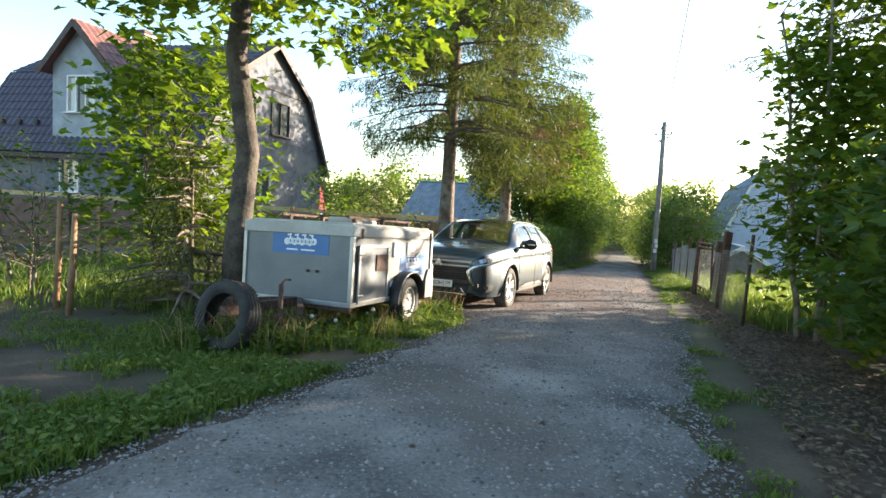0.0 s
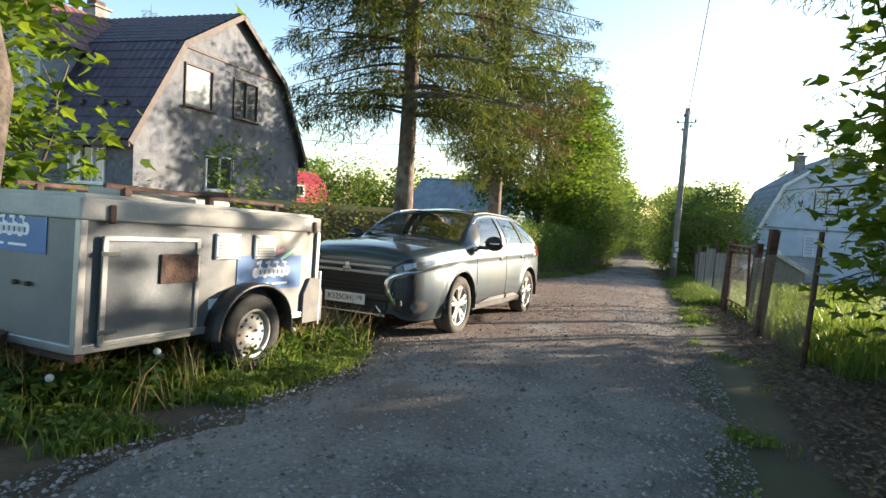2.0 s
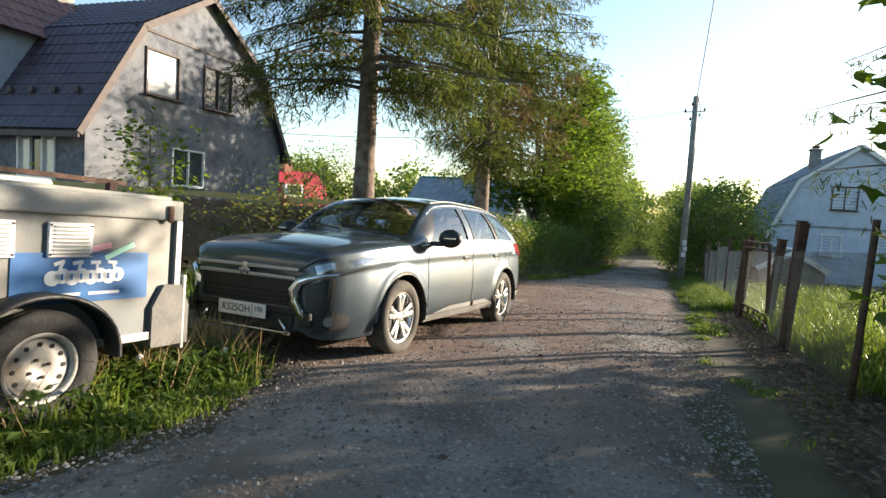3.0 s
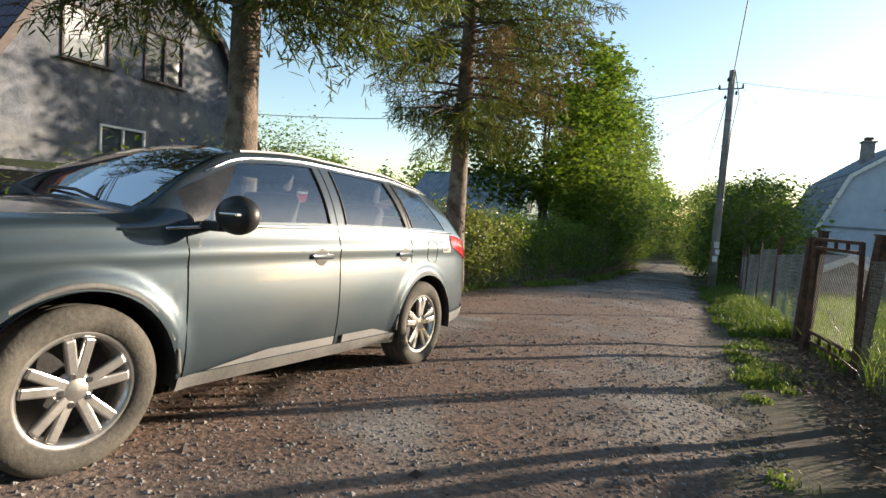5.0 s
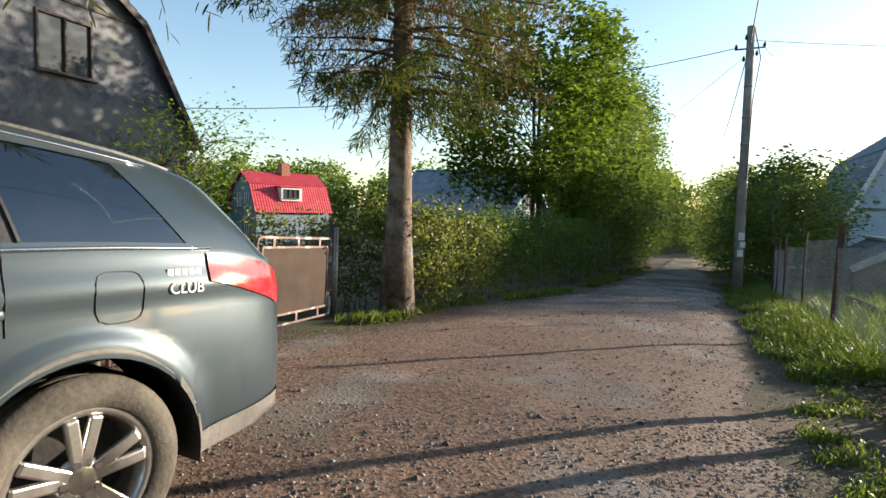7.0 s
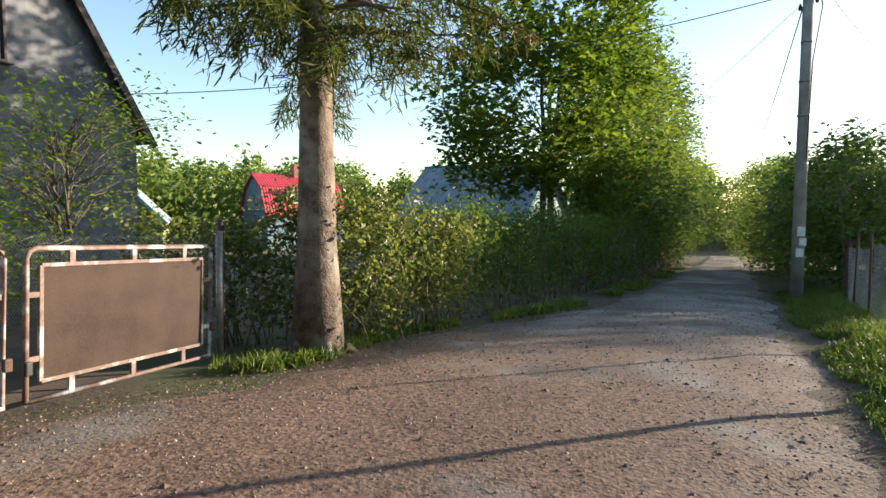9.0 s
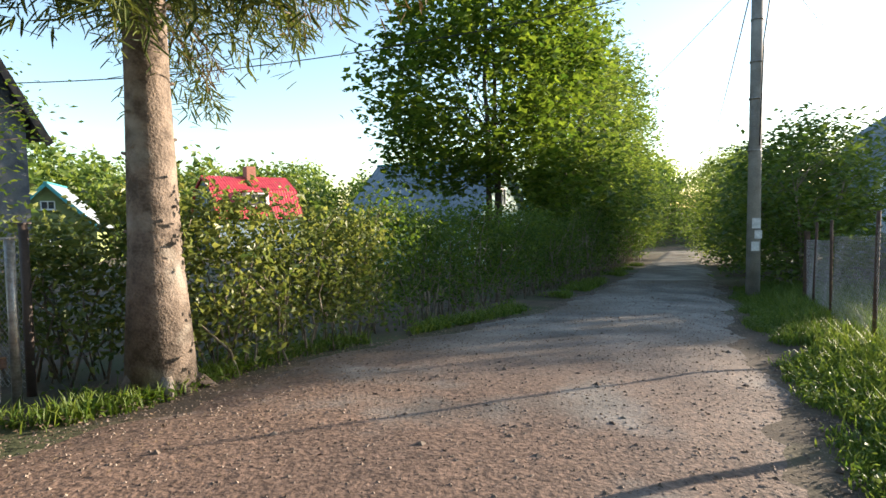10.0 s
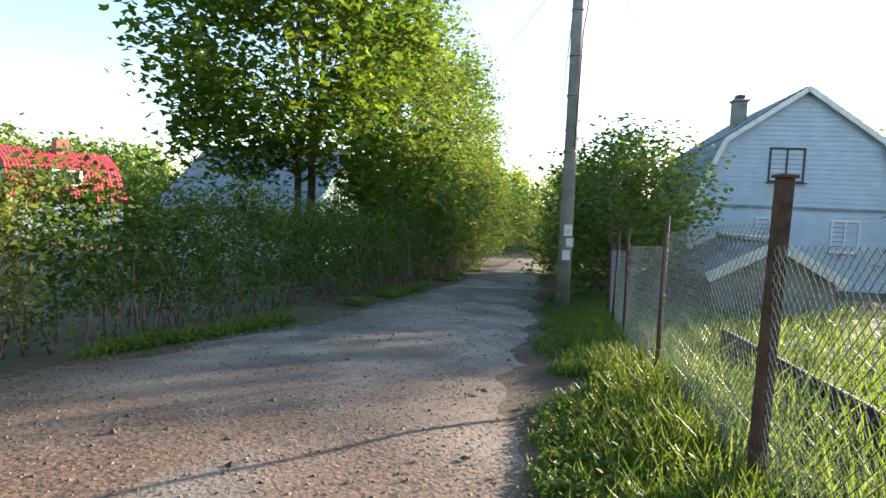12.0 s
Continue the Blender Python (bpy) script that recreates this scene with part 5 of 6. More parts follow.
tube_part("jockey_handle", [(-0.42, -0.62, 0.62), (-0.42, -0.56, 0.66), (-0.40, -0.50, 0.655)], 0.012, RUST, tr, 6)
# rails on the lid
for x_ in (-0.25, -1.15):
    part("roof_rail", boxed(x_, 1.15, TZ1 + 0.10, 0.028, 1.7, 0.03, 0.004), RUST, tr)
    for y_ in (0.45, 1.15, 1.9):
        part("rail_foot", boxed(x_, y_, TZ1 + 0.06, 0.05, 0.05, 0.08, 0.006), RUST, tr)
part("crossbar", boxed(-0.7, 1.15, TZ1 + 0.12, 1.3, 0.04, 0.03, 0.004), RUST, tr)
tm = pose(-0.97, 5.87, gz(-0.97, 5.87), -2.8, -1.1, -math.degrees(math.atan2(TU.x, TU.y)))
for x_, y_, l_, h_ in ((-0.5, 0.8, 0.7, 0.07), (-0.8, 1.5, 0.6, 0.06)):
    bm = boxed(0, 0, 0, 0.32, l_, h_, 0.025)
    for v in bm.verts:
        v.co.z += 0.012 * math.sin(v.co.y * 9)
    ob = part("folded_tarp", bm, CREAM, None, smooth=True)
    ob.matrix_world = tm @ pose(x_, y_, TZ1 + 0.035 + h_ / 2, 0, 0, 8)
    tagged(ob, "folded dirty-white tarpaulin lying on the trailer lid", "tarpaulin")

# old tyre leaning on the verge
ty = thing("old_tyre", pose(-1.98, 5.12, gz(-1.98, 5.12) + 0.325, 0, 14, 66), "worn black car tyre standing in the grass", "tyre")
sheet("tread", *tyre_geo(0.335, 0.205, 0.19, 56), RUBBER, ty, smooth=True)
bm = bmesh.new()
for k in range(56):
    for sx in (-0.062, 0.062):
        box(bm, sx, 0, 0.334, 0.04, 0.012, 0.008, pose(0, 0, 0, 360 / 56 * k) @ pose(0, 0, 0, 0, 0, 0))
part("tread_pattern", bm, RUBBER, ty)


# ---- brown gate, posts, timber fence ----
def gate_leaf(a, b, name="gate_leaf"):
    a, b = Vector((*a, gz(*a))), Vector((*b, gz(*b)))
    d = b - a
    L = math.hypot(d.x, d.y)
    ob = thing(name, pose(a.x, a.y, a.z, 0, math.degrees(math.atan2(-d.z, L)), math.degrees(math.atan2(d.y, d.x))), "brown sheet gate leaf in a rust-worn tube frame", "gate", "gate leaves")
    z0, z1, r = 0.06, 1.14, 0.02
    c = 0.07
    loop = [(0.03, 0, z0), (0.03, 0, z1 - c), (0.03 + c * 0.3, 0, z1 - c * 0.3), (0.03 + c, 0, z1), (L - c, 0, z1), (L - c * 0.3, 0, z1 - c * 0.3), (L - 0.02, 0, z1 - c), (L - 0.02, 0, z0), (0.03, 0, z0)]
    tube_part("tube_frame", loop, r, RUST_PINK, ob, 8)
    ix, iz0, iz1 = 0.13, z0 + 0.13, z1 - 0.12
    for x_, z_, w_, h_ in ((L / 2, iz0, L - 2 * ix, 0.03), (L / 2, iz1, L - 2 * ix, 0.03), (ix, (iz0 + iz1) / 2, 0.03, iz1 - iz0), (L - ix, (iz0 + iz1) / 2, 0.03, iz1 - iz0)):
        part("inner_frame", boxed(x_, 0, z_, w_, 0.03, h_, 0.004), RUST_PINK, ob)
    for t in (0.2, 0.5, 0.8):
        part("spacer", boxed(L * t, 0, (z1 + iz1) / 2, 0.045, 0.025, z1 - iz1, 0.004), RUST_PINK, ob)
        part("spacer", boxed(L * t, 0, (z0 + iz0) / 2, 0.045, 0.025, iz0 - z0, 0.004), RUST_PINK, ob)
    for t in (0.2, 0.75):
        for x_ in ((0.03 + ix) / 2, L - (0.02 + ix) / 2):
            part("spacer", boxed(x_, 0, iz0 + (iz1 - iz0) * t, ix - 0.05, 0.025, 0.04, 0.004), RUST_PINK, ob)
    part("sheet_panel", boxed(L / 2, 0.0, (iz0 + iz1) / 2, L - 2 * ix - 0.02, 0.006, iz1 - iz0 - 0.02), GATE_BROWN, ob, "brown painted sheet")
    part("hinge", boxed(L - 0.005, -0.02, 0.35, 0.05, 0.04, 0.09, 0.006), RUST, ob)
    part("latch", boxed(0.03, -0.03, 0.30, 0.05, 0.03, 0.10, 0.01), INK, ob)
    return ob


gate_leaf((0.78, 16.2), (1.12, 17.95))
gate_leaf((0.40, 14.35), (0.75, 16.12))
for x, y, h, mt, lb in ((1.16, 18.05, 1.28, WIRE, "silver-grey painted steel gate post"), (0.42, 14.22, 1.3, WIRE, "silver-grey painted steel gate post"), (1.0, 18.35, 1.4, TRIM_DARK, "dark weathered timber fence post")):
    ob = thing("gate_post", pose(x, y, gz(x, y), 0, 1, 0), lb, "post")
    tube_part("post", [(0, 0, -0.1), (0, 0, h)], 0.035, mt, ob, 10)
    part("post_cap", boxed(0, 0, h + 0.006, 0.08, 0.08, 0.012), mt, ob)
chain_link("wire_mesh_fence", (1.0, 18.4), (-2.6, 19.0), 1.25, "old wire mesh fence with hedge growing through")


def timber_fence(pts, label):
    ob = thing("timber_fence", pose(pts[0][0], pts[0][1], 0), label, "fence")
    o = Vector((pts[0][0], pts[0][1], 0))
    for a, b in zip(pts[:-1], pts[1:]):
        A, B = Vector((*a, gz(*a))) - o, Vector((*b, gz(*b))) - o
        n = max(1, int((B - A).length / 2.0))
        for k in range(n):
            p, q = A.lerp(B, k / n), A.lerp(B, (k + 1) / n)
            d = q - p
            ang = math.degrees(math.atan2(d.y, d.x))
            tilt = math.degrees(math.atan2(-d.z, math.hypot(d.x, d.y)))
            part("post", boxed(0, 0, 0.82, 0.09, 0.09, 1.75, 0.008, pose(p.x, p.y, p.z)), WOOD, ob)
            mid = (p + q) / 2
            for z_, mt in ((1.62, RAIL), (0.45, WOOD)):
                part("rail", boxed(0, 0.06, z_, d.length, 0.035, 0.10, 0.006, pose(mid.x, mid.y, mid.z, 0, tilt, ang)), mt, ob)
            part("panel", boxed(0, 0.02, 1.0, d.length - 0.1, 0.015, 1.05, 0, pose(mid.x, mid.y, mid.z, 0, tilt, ang)), WOODMESH, ob)
    return ob


WOODMESH = surface("red_brown_fence_sheet", (0.14, 0.085, 0.065), (0.22, 0.14, 0.11), 5, 0.9, 0.3)
timber_fence([(-13.0, 13.0), (-6.0, 13.6), (-1.7, 14.4), (0.3, 14.3)], "brown fence with timber posts and a pale yellowed top rail")
for k, (x, y, h) in enumerate(((-4.9, 7.0, 1.35), (-5.6, 8.4, 1.5), (-4.4, 6.5, 1.2), (-6.3, 7.2, 1.3))):
    ob = thing("stake", pose(x, y, gz(x, y), 2 - k, 3 * (-1) ** k, 0), "weathered grey wooden stake in the yard", "post", "stakes in the yard")
    tube_part("stake_shaft", [(0, 0, -0.1), (0.01, 0, h * 0.5), (0, 0.01, h)], [0.04, 0.036, 0.03], TRIM_DARK if k % 2 else WOOD, ob, 7)
# ---- trees ----
spruce("spruce", 0.03, 13.15, 17, 0.18, 3.3, 2.6, "tall spruce with a bare lower trunk and drooping branches", 3, 22, dead=0.12, size=0.16, needles=11, twig_step=0.1, group="spruces by the parking bay")
spruce("spruce", 1.98, 18.6, 17, 0.2, 3.2, 2.5, "tall spruce with flaking pale bark and dark drooping branches", 8, 21, size=0.16, needles=11, twig_step=0.1, lean=(0.004, 0), dead=0.3, group="spruces by the parking bay")
broadleaf("maple_tree", -2.62, 7.0, [(0.2, -0.2, 4.2, 2.0, 0.75), (-1.0, 0.2, 4.9, 1.8, 1.2), (1.5, -0.3, 4.0, 1.3, 0.65), (0.5, 0, 5.8, 2.2, 1.3), (0.75, 0.1, 2.75, 0.36, 0.36), (-0.6, -2.0, 4.2, 1.5, 0.7)], (7.5, 0.165),
          "maple with a dark rough twin trunk and broad bright leaves", 170, 34, 0.17, seed=5, lean=(0.1, 0), stems=1)
broadleaf("young_maple", -4.0, 8.2, [(0, 0, 2.6, 1.1, 0.9), (-0.5, 0.2, 1.5, 0.9, 0.8), (0.5, 0, 1.7, 0.7, 0.7), (0.2, -0.3, 3.3, 0.7, 0.5)], (2.8, 0.04), "young maple with bright broad leaves beside the house fence", 85, 30, 0.17, seed=6, stems=3)
spruce("young_spruce", -3.3, 7.25, 2.3, 0.045, 0.1, 0.95, "small bushy young spruce with light green tips", 12, 30, dead=0.0, twig_step=0.09, needles=6, size=0.11)
broadleaf("lilac_bush", -6.2, 8.2, [(0, 0, 1.3, 1.2, 1.2), (0.9, 0.5, 1.0, 0.8, 0.8), (-1, -0.8, 1.5, 1.1, 1.2)], (1.6, 0.04), "dense green shrub at the edge of the yard", 90, 36, 0.10, SHADELEAF, TWIG, OVAL_LEAF, 7, stems=5, category="bush")
broadleaf("garden_shrub", -4.6, 10.0, [(0, 0, 0.9, 0.9, 0.9), (1, 0.4, 0.7, 0.6, 0.6)], (1.2, 0.03), "thin twiggy garden shrub by the fence", 40, 26, 0.10, MAPLE, TWIG, OVAL_LEAF, 17, stems=5, category="bush")
broadleaf("currant_bush", -1.3, 13.6, [(0, 0, 1.0, 1.0, 0.75), (-0.8, 0.3, 1.0, 0.8, 0.7), (0.6, 0.4, 0.9, 0.6, 0.6)], (1.3, 0.03), "yellow-green garden bush with bare stems below", 60, 34, 0.10, HEDGELEAF, TWIG, OVAL_LEAF, 18, stems=8, category="bush")
broadleaf("rowan_sapling", -2.55, 11.6, [(0, 0, 1.9, 0.4, 0.75)], (2.3, 0.02), "slender rowan sapling with light green leaves", 22, 26, 0.10, MAPLE, TWIG, OVAL_LEAF, 21, spread=0.16)
broadleaf("apple_tree", -2.9, 20.6, [(0, 0, 2.4, 1.3, 1.1), (0.9, 0.4, 2.9, 0.7, 0.8), (-0.9, -0.3, 1.9, 0.9, 0.8)], (2.4, 0.07), "garden apple tree with loose green leaves", 85, 30, 0.10, MAPLE, BARK_MAPLE, OVAL_LEAF, 9, stems=2)
broadleaf("lilac_bush", -3.6, 19.0, [(0, 0, 0.9, 1.3, 0.8), (1.6, 0.6, 0.7, 0.9, 0.6)], (1.2, 0.03), "low green garden shrub behind the gate", 80, 32, 0.10, MAPLE, TWIG, OVAL_LEAF, 10, stems=5, category="bush")
# dark trees of the lane's left side
broadleaf("large_maple", 4.7, 30.0, [(-0.3, -0.5, 5.2, 3.2, 2.6), (-1.6, -0.8, 3.6, 1.8, 1.1), (1.4, 0.0, 3.6, 1.9, 1.7), (-0.2, -0.5, 7.8, 2.9, 2.2), (1.2, -1.2, 2.3, 1.0, 0.9)], (8.0, 0.15), "large dense maple with dark trunks over the hedge", 350, 42, 0.20, MIDLEAF, BARK_MAPLE, seed=11, stems=3, spread=0.32)
k = 0
for x, y, h, r in ((6.9, 33.5, 9.2, 2.0), (8.0, 37, 10.6, 2.1), (9.7, 41.5, 11.4, 2.1), (11.0, 46, 11.6, 2.3), (12.3, 51, 9.2, 2.4), (13.8, 56, 9, 2.4), (15.2, 61.5, 9, 2.6)):
    k += 1
    broadleaf("roadside_tree", x, y, [(0, 0, h * 0.55, r, h * 0.36), (0.5, -0.5, h * 0.25, r * 0.9, h * 0.2), (0, 0, h * 0.8, r * 0.65, h * 0.22)], (h * 0.8, 0.13), "tall leafy tree in the row along the lane", 260, 30, 0.24, FARLEAF, BARK_MAPLE, OVAL_LEAF, 30 + k, 0.38, group="row of trees along the lane")
# right of the lane
for x, y, h, r in ((12.5, 29.0, 4.3, 1.9), (14.2, 33.5, 4.4, 1.9), (15.6, 38.5, 4.6, 1.9), (17.0, 43.5, 5.5, 2.0), (18.6, 49, 6.5, 2.3), (20.4, 55, 7.5, 2.6), (22.2, 61, 8, 2.8)):
    k += 1
    broadleaf("willow_bush", x, y, [(0, 0, h * 0.62, r, h * 0.36), (-0.6, -0.6, h * 0.3, r, h * 0.3), (0.3, 0.2, h * 0.8, r * 0.6, h * 0.2)], (h * 0.7, 0.06), "broad leafy bush crowding the edge of the lane", 190, 32, 0.19, FARLEAF, TWIG, OVAL_LEAF, 30 + k, 0.32, stems=4, group="bushes right of the lane", category="bush")
broadleaf("garden_bush", 11.7, 27.2, [(0, 0, 2.2, 1.25, 1.3), (-0.2, -0.4, 1.0, 1.2, 0.9)], (2.4, 0.05), "leafy bush beside the utility pole", 120, 32, 0.14, FARLEAF, TWIG, OVAL_LEAF, 66, 0.26, stems=5, category="bush")
# Added blockers out of view, shading the near lane and its right verge.
for x_, y_ in ((11.5, 11.1), (11.5, 5.0), (11.5, -1.0), (10.5, -7.0), (14.5, 8.0), (15, 2)):
    broadleaf("garden_tree", x_, y_, [(0, 0, 3.2, 2.7, 2.6), (0, 0.5, 1.3, 2.4, 1.2)], (4.6, 0.1), "unseen dense leafy tree added to shade the near lane", 150, 30, 0.34, SHADELEAF, BARK_MAPLE, OVAL_LEAF, int(200 + x_ * 3 + y_), 0.45, stems=2, group="garden trees beyond the fence")
# Added at the view's right edge so the lane ahead lies in shade.
for x_, y_, h_, r_ in ((26.4, 33.7, 7, 1.8), (31.0, 37.5, 8, 2.4)):
    broadleaf("garden_tree", x_, y_, [(0, 0, h_ * 0.6, r_, h_ * 0.4), (0, 0, h_ * 0.25, r_, h_ * 0.25)], (h_ * 0.7, 0.1), "leafy tree added beside the pale blue house to shade the lane", 130, 30, 0.3, SHADELEAF, BARK_MAPLE, OVAL_LEAF, int(300 + x_), 0.4, stems=2, group="garden trees by the pale blue house")
broadleaf("end_bush", 18.0, 68, [(0, 0, 1.6, 2.4, 1.6)], (2, 0.05), "sunlit bush closing the view down the lane", 90, 24, 0.2, FARLEAF, TWIG, OVAL_LEAF, 77, 0.35, stems=4, category="bush")
broadleaf("end_bush", 19.8, 74, [(0, 0, 3.4, 3.6, 3.4), (3.5, -2, 3.0, 3.0, 3.0)], (4.5, 0.1), "rounded leafy trees at the far bend of the lane", 200, 26, 0.3, FARLEAF, TWIG, OVAL_LEAF, 79, 0.45, stems=4)
broadleaf("end_bush", 24.0, 80, [(0, 0, 4, 7, 4)], (5, 0.1), "leafy trees closing the view down the lane", 200, 24, 0.4, FARLEAF, TWIG, OVAL_LEAF, 78, 0.6, stems=4)
broadleaf("maple_bush", 5.6, 7.8, [(0, 0, 2.3, 1.1, 0.8), (-0.1, -0.6, 1.3, 1.0, 1.0), (0.4, 0.6, 1.2, 0.7, 0.9), (-0.3, -1.6, 0.9, 0.9, 0.8), (0.2, -2.4, 1.6, 1.0, 1.2), (0.25, 0.1, 3.4, 1.15, 0.9), (0.4, 0.0, 4.5, 1.2, 1.0), (0.5, -0.6, 5.6, 1.2, 0.9)], (4.8, 0.06), "tall young maple with broad leaves down to the ground", 290, 36, 0.17, MAPLE, TWIG, seed=60, stems=5, category="bush")
broadleaf("maple_bush", 4.3, 4.0, [(0, 0, 1.3, 1.0, 1.1), (0.4, 1.0, 1.4, 1.0, 1.2), (0.3, -1.5, 1.5, 1.0, 1.2)], (2.2, 0.05), "dense shady bush of broad leaves at the fence", 130, 34, 0.15, SHADELEAF, TWIG, seed=61, stems=5, category="bush")
spruce("spruce", 7.5, 9.6, 12, 0.17, 1.0, 2.6, "dense dark spruce behind the lane fence", 14, 10, dead=0.05)
spruce("spruce", 8.2, 5.6, 12, 0.17, 0.8, 2.6, "dense dark spruce beside the maple bush", 15, 9, dead=0.05)
# Added unseen spruces that keep the sun off the near lane.
spruce("spruce", 8.6, 0.5, 13, 0.17, 0.8, 2.8, "unseen dense dark spruce added to shade the lane", 16, 8, dead=0.05)
spruce("spruce", 6.5, -4.5, 13, 0.17, 0.8, 2.8, "unseen dense dark spruce added to shade the lane", 19, 8, dead=0.05)
spruce("spruce", -17, 34, 13, 0.2, 1.5, 3.0, "tall spruce standing behind the grey house", 25, 6, dead=0.1)


# ---- hedge ----
def hedge(pts, h, wid, seed, label, leaf, dens):
    rng = np.random.default_rng(seed)
    ob = thing("hedge", pose(pts[0][0], pts[0][1], gz(*pts[0])), label, "hedge")
    P = np.array(pts, float)
    segs = np.linalg.norm(np.diff(P, axis=0), axis=1)
    cum = np.concatenate([[0], np.cumsum(segs)])
    org = np.array([pts[0][0], pts[0][1], gz(*pts[0])])
    n = int(cum[-1] * dens)
    s = rng.uniform(0, cum[-1], n)
    cx, cy = np.interp(s, cum, P[:, 0]), np.interp(s, cum, P[:, 1])
    zz = (0.12 + 0.88 * rng.uniform(0, 1, n) ** 0.7) * h * (1 + 0.07 * np.sin(s * 2.3) + 0.07 * np.sin(s * 6.1) + 0.06 * rng.normal(size=n))
    C = np.stack([cx + rng.normal(size=n) * wid * 0.5, cy + rng.normal(size=n) * wid * 0.5, zz + np.array([gz(a, b) for a, b in zip(cx, cy)])], 1) - org
    sheet("foliage", *leaves(rng, C, 16, 0.11, 0.075, OVAL_LEAF, 0.35, 0.1), leaf, ob)
    st = []
    for _ in range(int(cum[-1] * 17)):
        u = rng.uniform(0, cum[-1])
        x, y = np.interp(u, cum, P[:, 0]) + rng.normal() * wid * 0.3, np.interp(u, cum, P[:, 1]) + rng.normal() * wid * 0.3
        b = np.array([x, y, gz(x, y) - 0.05]) - org
        st.append(bent(rng, b, b + np.array([rng.normal() * 0.28, rng.normal() * 0.28, h * rng.uniform(0.5, 1.08)]), rng.uniform(0.007, 0.018), 0.004, 0.1, 5))
    sheet("stem_growth", *join_geo(st), TWIG, ob, smooth=True)
    return ob


# Paler leaves on the sunlit stretch, darker on shaded ones: lighting put into colour.
hedge([(1.35, 18.9), (2.25, 19.3), (2.75, 20.4), (3.1, 21.2)], 1.6, 0.42, 40, "sunlit leafy hedge with bare grey stems below", HEDGELEAF, 260)
hedge([(3.0, 21.3), (3.7, 23.0), (4.9, 25.6), (5.8, 27.6), (6.6, 29.6)], 1.65, 0.45, 41, "overgrown hedge along the shaded lane, shade put into its leaf colour", SHADELEAF, 200)
hedge([(-0.4, 18.9), (0.5, 18.9), (1.3, 18.8)], 1.35, 0.3, 42, "thin hedge grown through wire mesh beside the gate", HEDGELEAF, 150)
hedge([(6.7, 29.8), (7.7, 33), (9.6, 38), (12.0, 45)], 2.2, 0.6, 43, "tall undergrowth along the lane, shade put into its leaf colour", SHADELEAF, 110)


# ---- far woods ----
def woods(n, seed, place, label):
    rng = np.random.default_rng(seed)
    C, size = [], []
    for i in range(n):
        x, y, h = place(rng)
        m = 46
        z0 = gz(x, y)
        conic = rng.random() < 0.35
        t = rng.uniform(0.05, 1, m)
        r = (h * 0.2 * (1.05 - t) + 0.2) if conic else h * 0.3 * np.sqrt(np.clip(1 - (2 * t - 1.0) ** 2, 0.05, 1))
        a = rng.uniform(0, 6.28, m)
        C.append(np.stack([x + r * np.cos(a), y + r * np.sin(a), z0 + h * t], 1))
    C = np.concatenate(C)
    V, F = leaves(rng, C, 12, 0.75, 0.75, OVAL_LEAF, 0.4, 0.2)
    return tagged(sheet("far_woods", V, F, FARLEAF), label, "woods", kind="stuff")


woods(120, 70, lambda r: (r.uniform(-75, 10), r.uniform(85, 110), r.uniform(7, 11)), "belt of mixed woods beyond the gardens")
woods(50, 71, lambda r: (r.uniform(10, 75), r.uniform(85, 105), r.uniform(7, 11)), "belt of mixed woods beyond the lane")
woods(40, 72, lambda r: (r.uniform(-42, -24), r.uniform(20, 70), r.uniform(6, 10)), "trees at the far side of the gardens")


# Added tree belt out of view, placed to shade the lane and gable.
woods(45, 73, lambda r: (lambda u, v: (0.866 * u - 0.5 * v, 0.5 * u + 0.866 * v, r.uniform(12, 14.5)))(r.uniform(72, 84), r.uniform(20.0, 22.5)), "unseen belt of tall trees added towards the sun to cast shade")


# ---- grass ----
def turf(n, seed, place, hmin, hmax, material, name, label, wide=0.008):
    rng = np.random.default_rng(seed)
    vs, fs = [], []
    got = 0
    while got < n:
        p = place(rng)
        if p is None:
            continue
        x, y, k = p
        for _ in range(7):
            bx, by = x + rng.normal() * 0.045, y + rng.normal() * 0.045
            h = rng.uniform(hmin, hmax) * k
            a = rng.uniform(0, 6.28)
            lx, ly = rng.normal() * 0.35 * h, rng.normal() * 0.35 * h
            w = wide * rng.uniform(0.6, 1.3)
            dx, dy = math.cos(a) * w, math.sin(a) * w
            z = gz(bx, by) - 0.02
            o = len(vs)
            vs += [(bx - dx, by - dy, z), (bx + dx, by + dy, z), (bx + lx * 0.35 + dx * 0.7, by + ly * 0.35 + dy * 0.7, z + h * 0.6), (bx + lx * 0.35 - dx * 0.7, by + ly * 0.35 - dy * 0.7, z + h * 0.6), (bx + lx, by + ly, z + h)]
            fs += [(o, o + 1, o + 2, o + 3), (o + 3, o + 2, o + 4)]
            got += 1
    return tagged(sheet(name, vs, fs, material), label, "grass", kind="stuff")


def patchy(x, y, s=0.8, cut=0.0):
    return noise.noise((x * s, y * s, 4.2)) + 0.5 * noise.noise((x * s * 3, y * s * 3, 1.2)) > cut


def verge_left(rng):
    y = rng.uniform(0.5, 9.0)
    e = lane_left(y) - 0.05
    x = e - rng.exponential(1.3)
    if x < -7 or not patchy(x, y, 0.9, -0.28 if e - x < 0.9 else -0.08):
        return None
    return x, y, 1.0


def tall_left(rng):
    y = rng.uniform(5.0, 8.9)
    x = -2.0 + (y - 5.0) * 0.52 + rng.normal() * 0.28
    x = min(x, lane_left(y) - 0.05)
    return x, y, 1.0


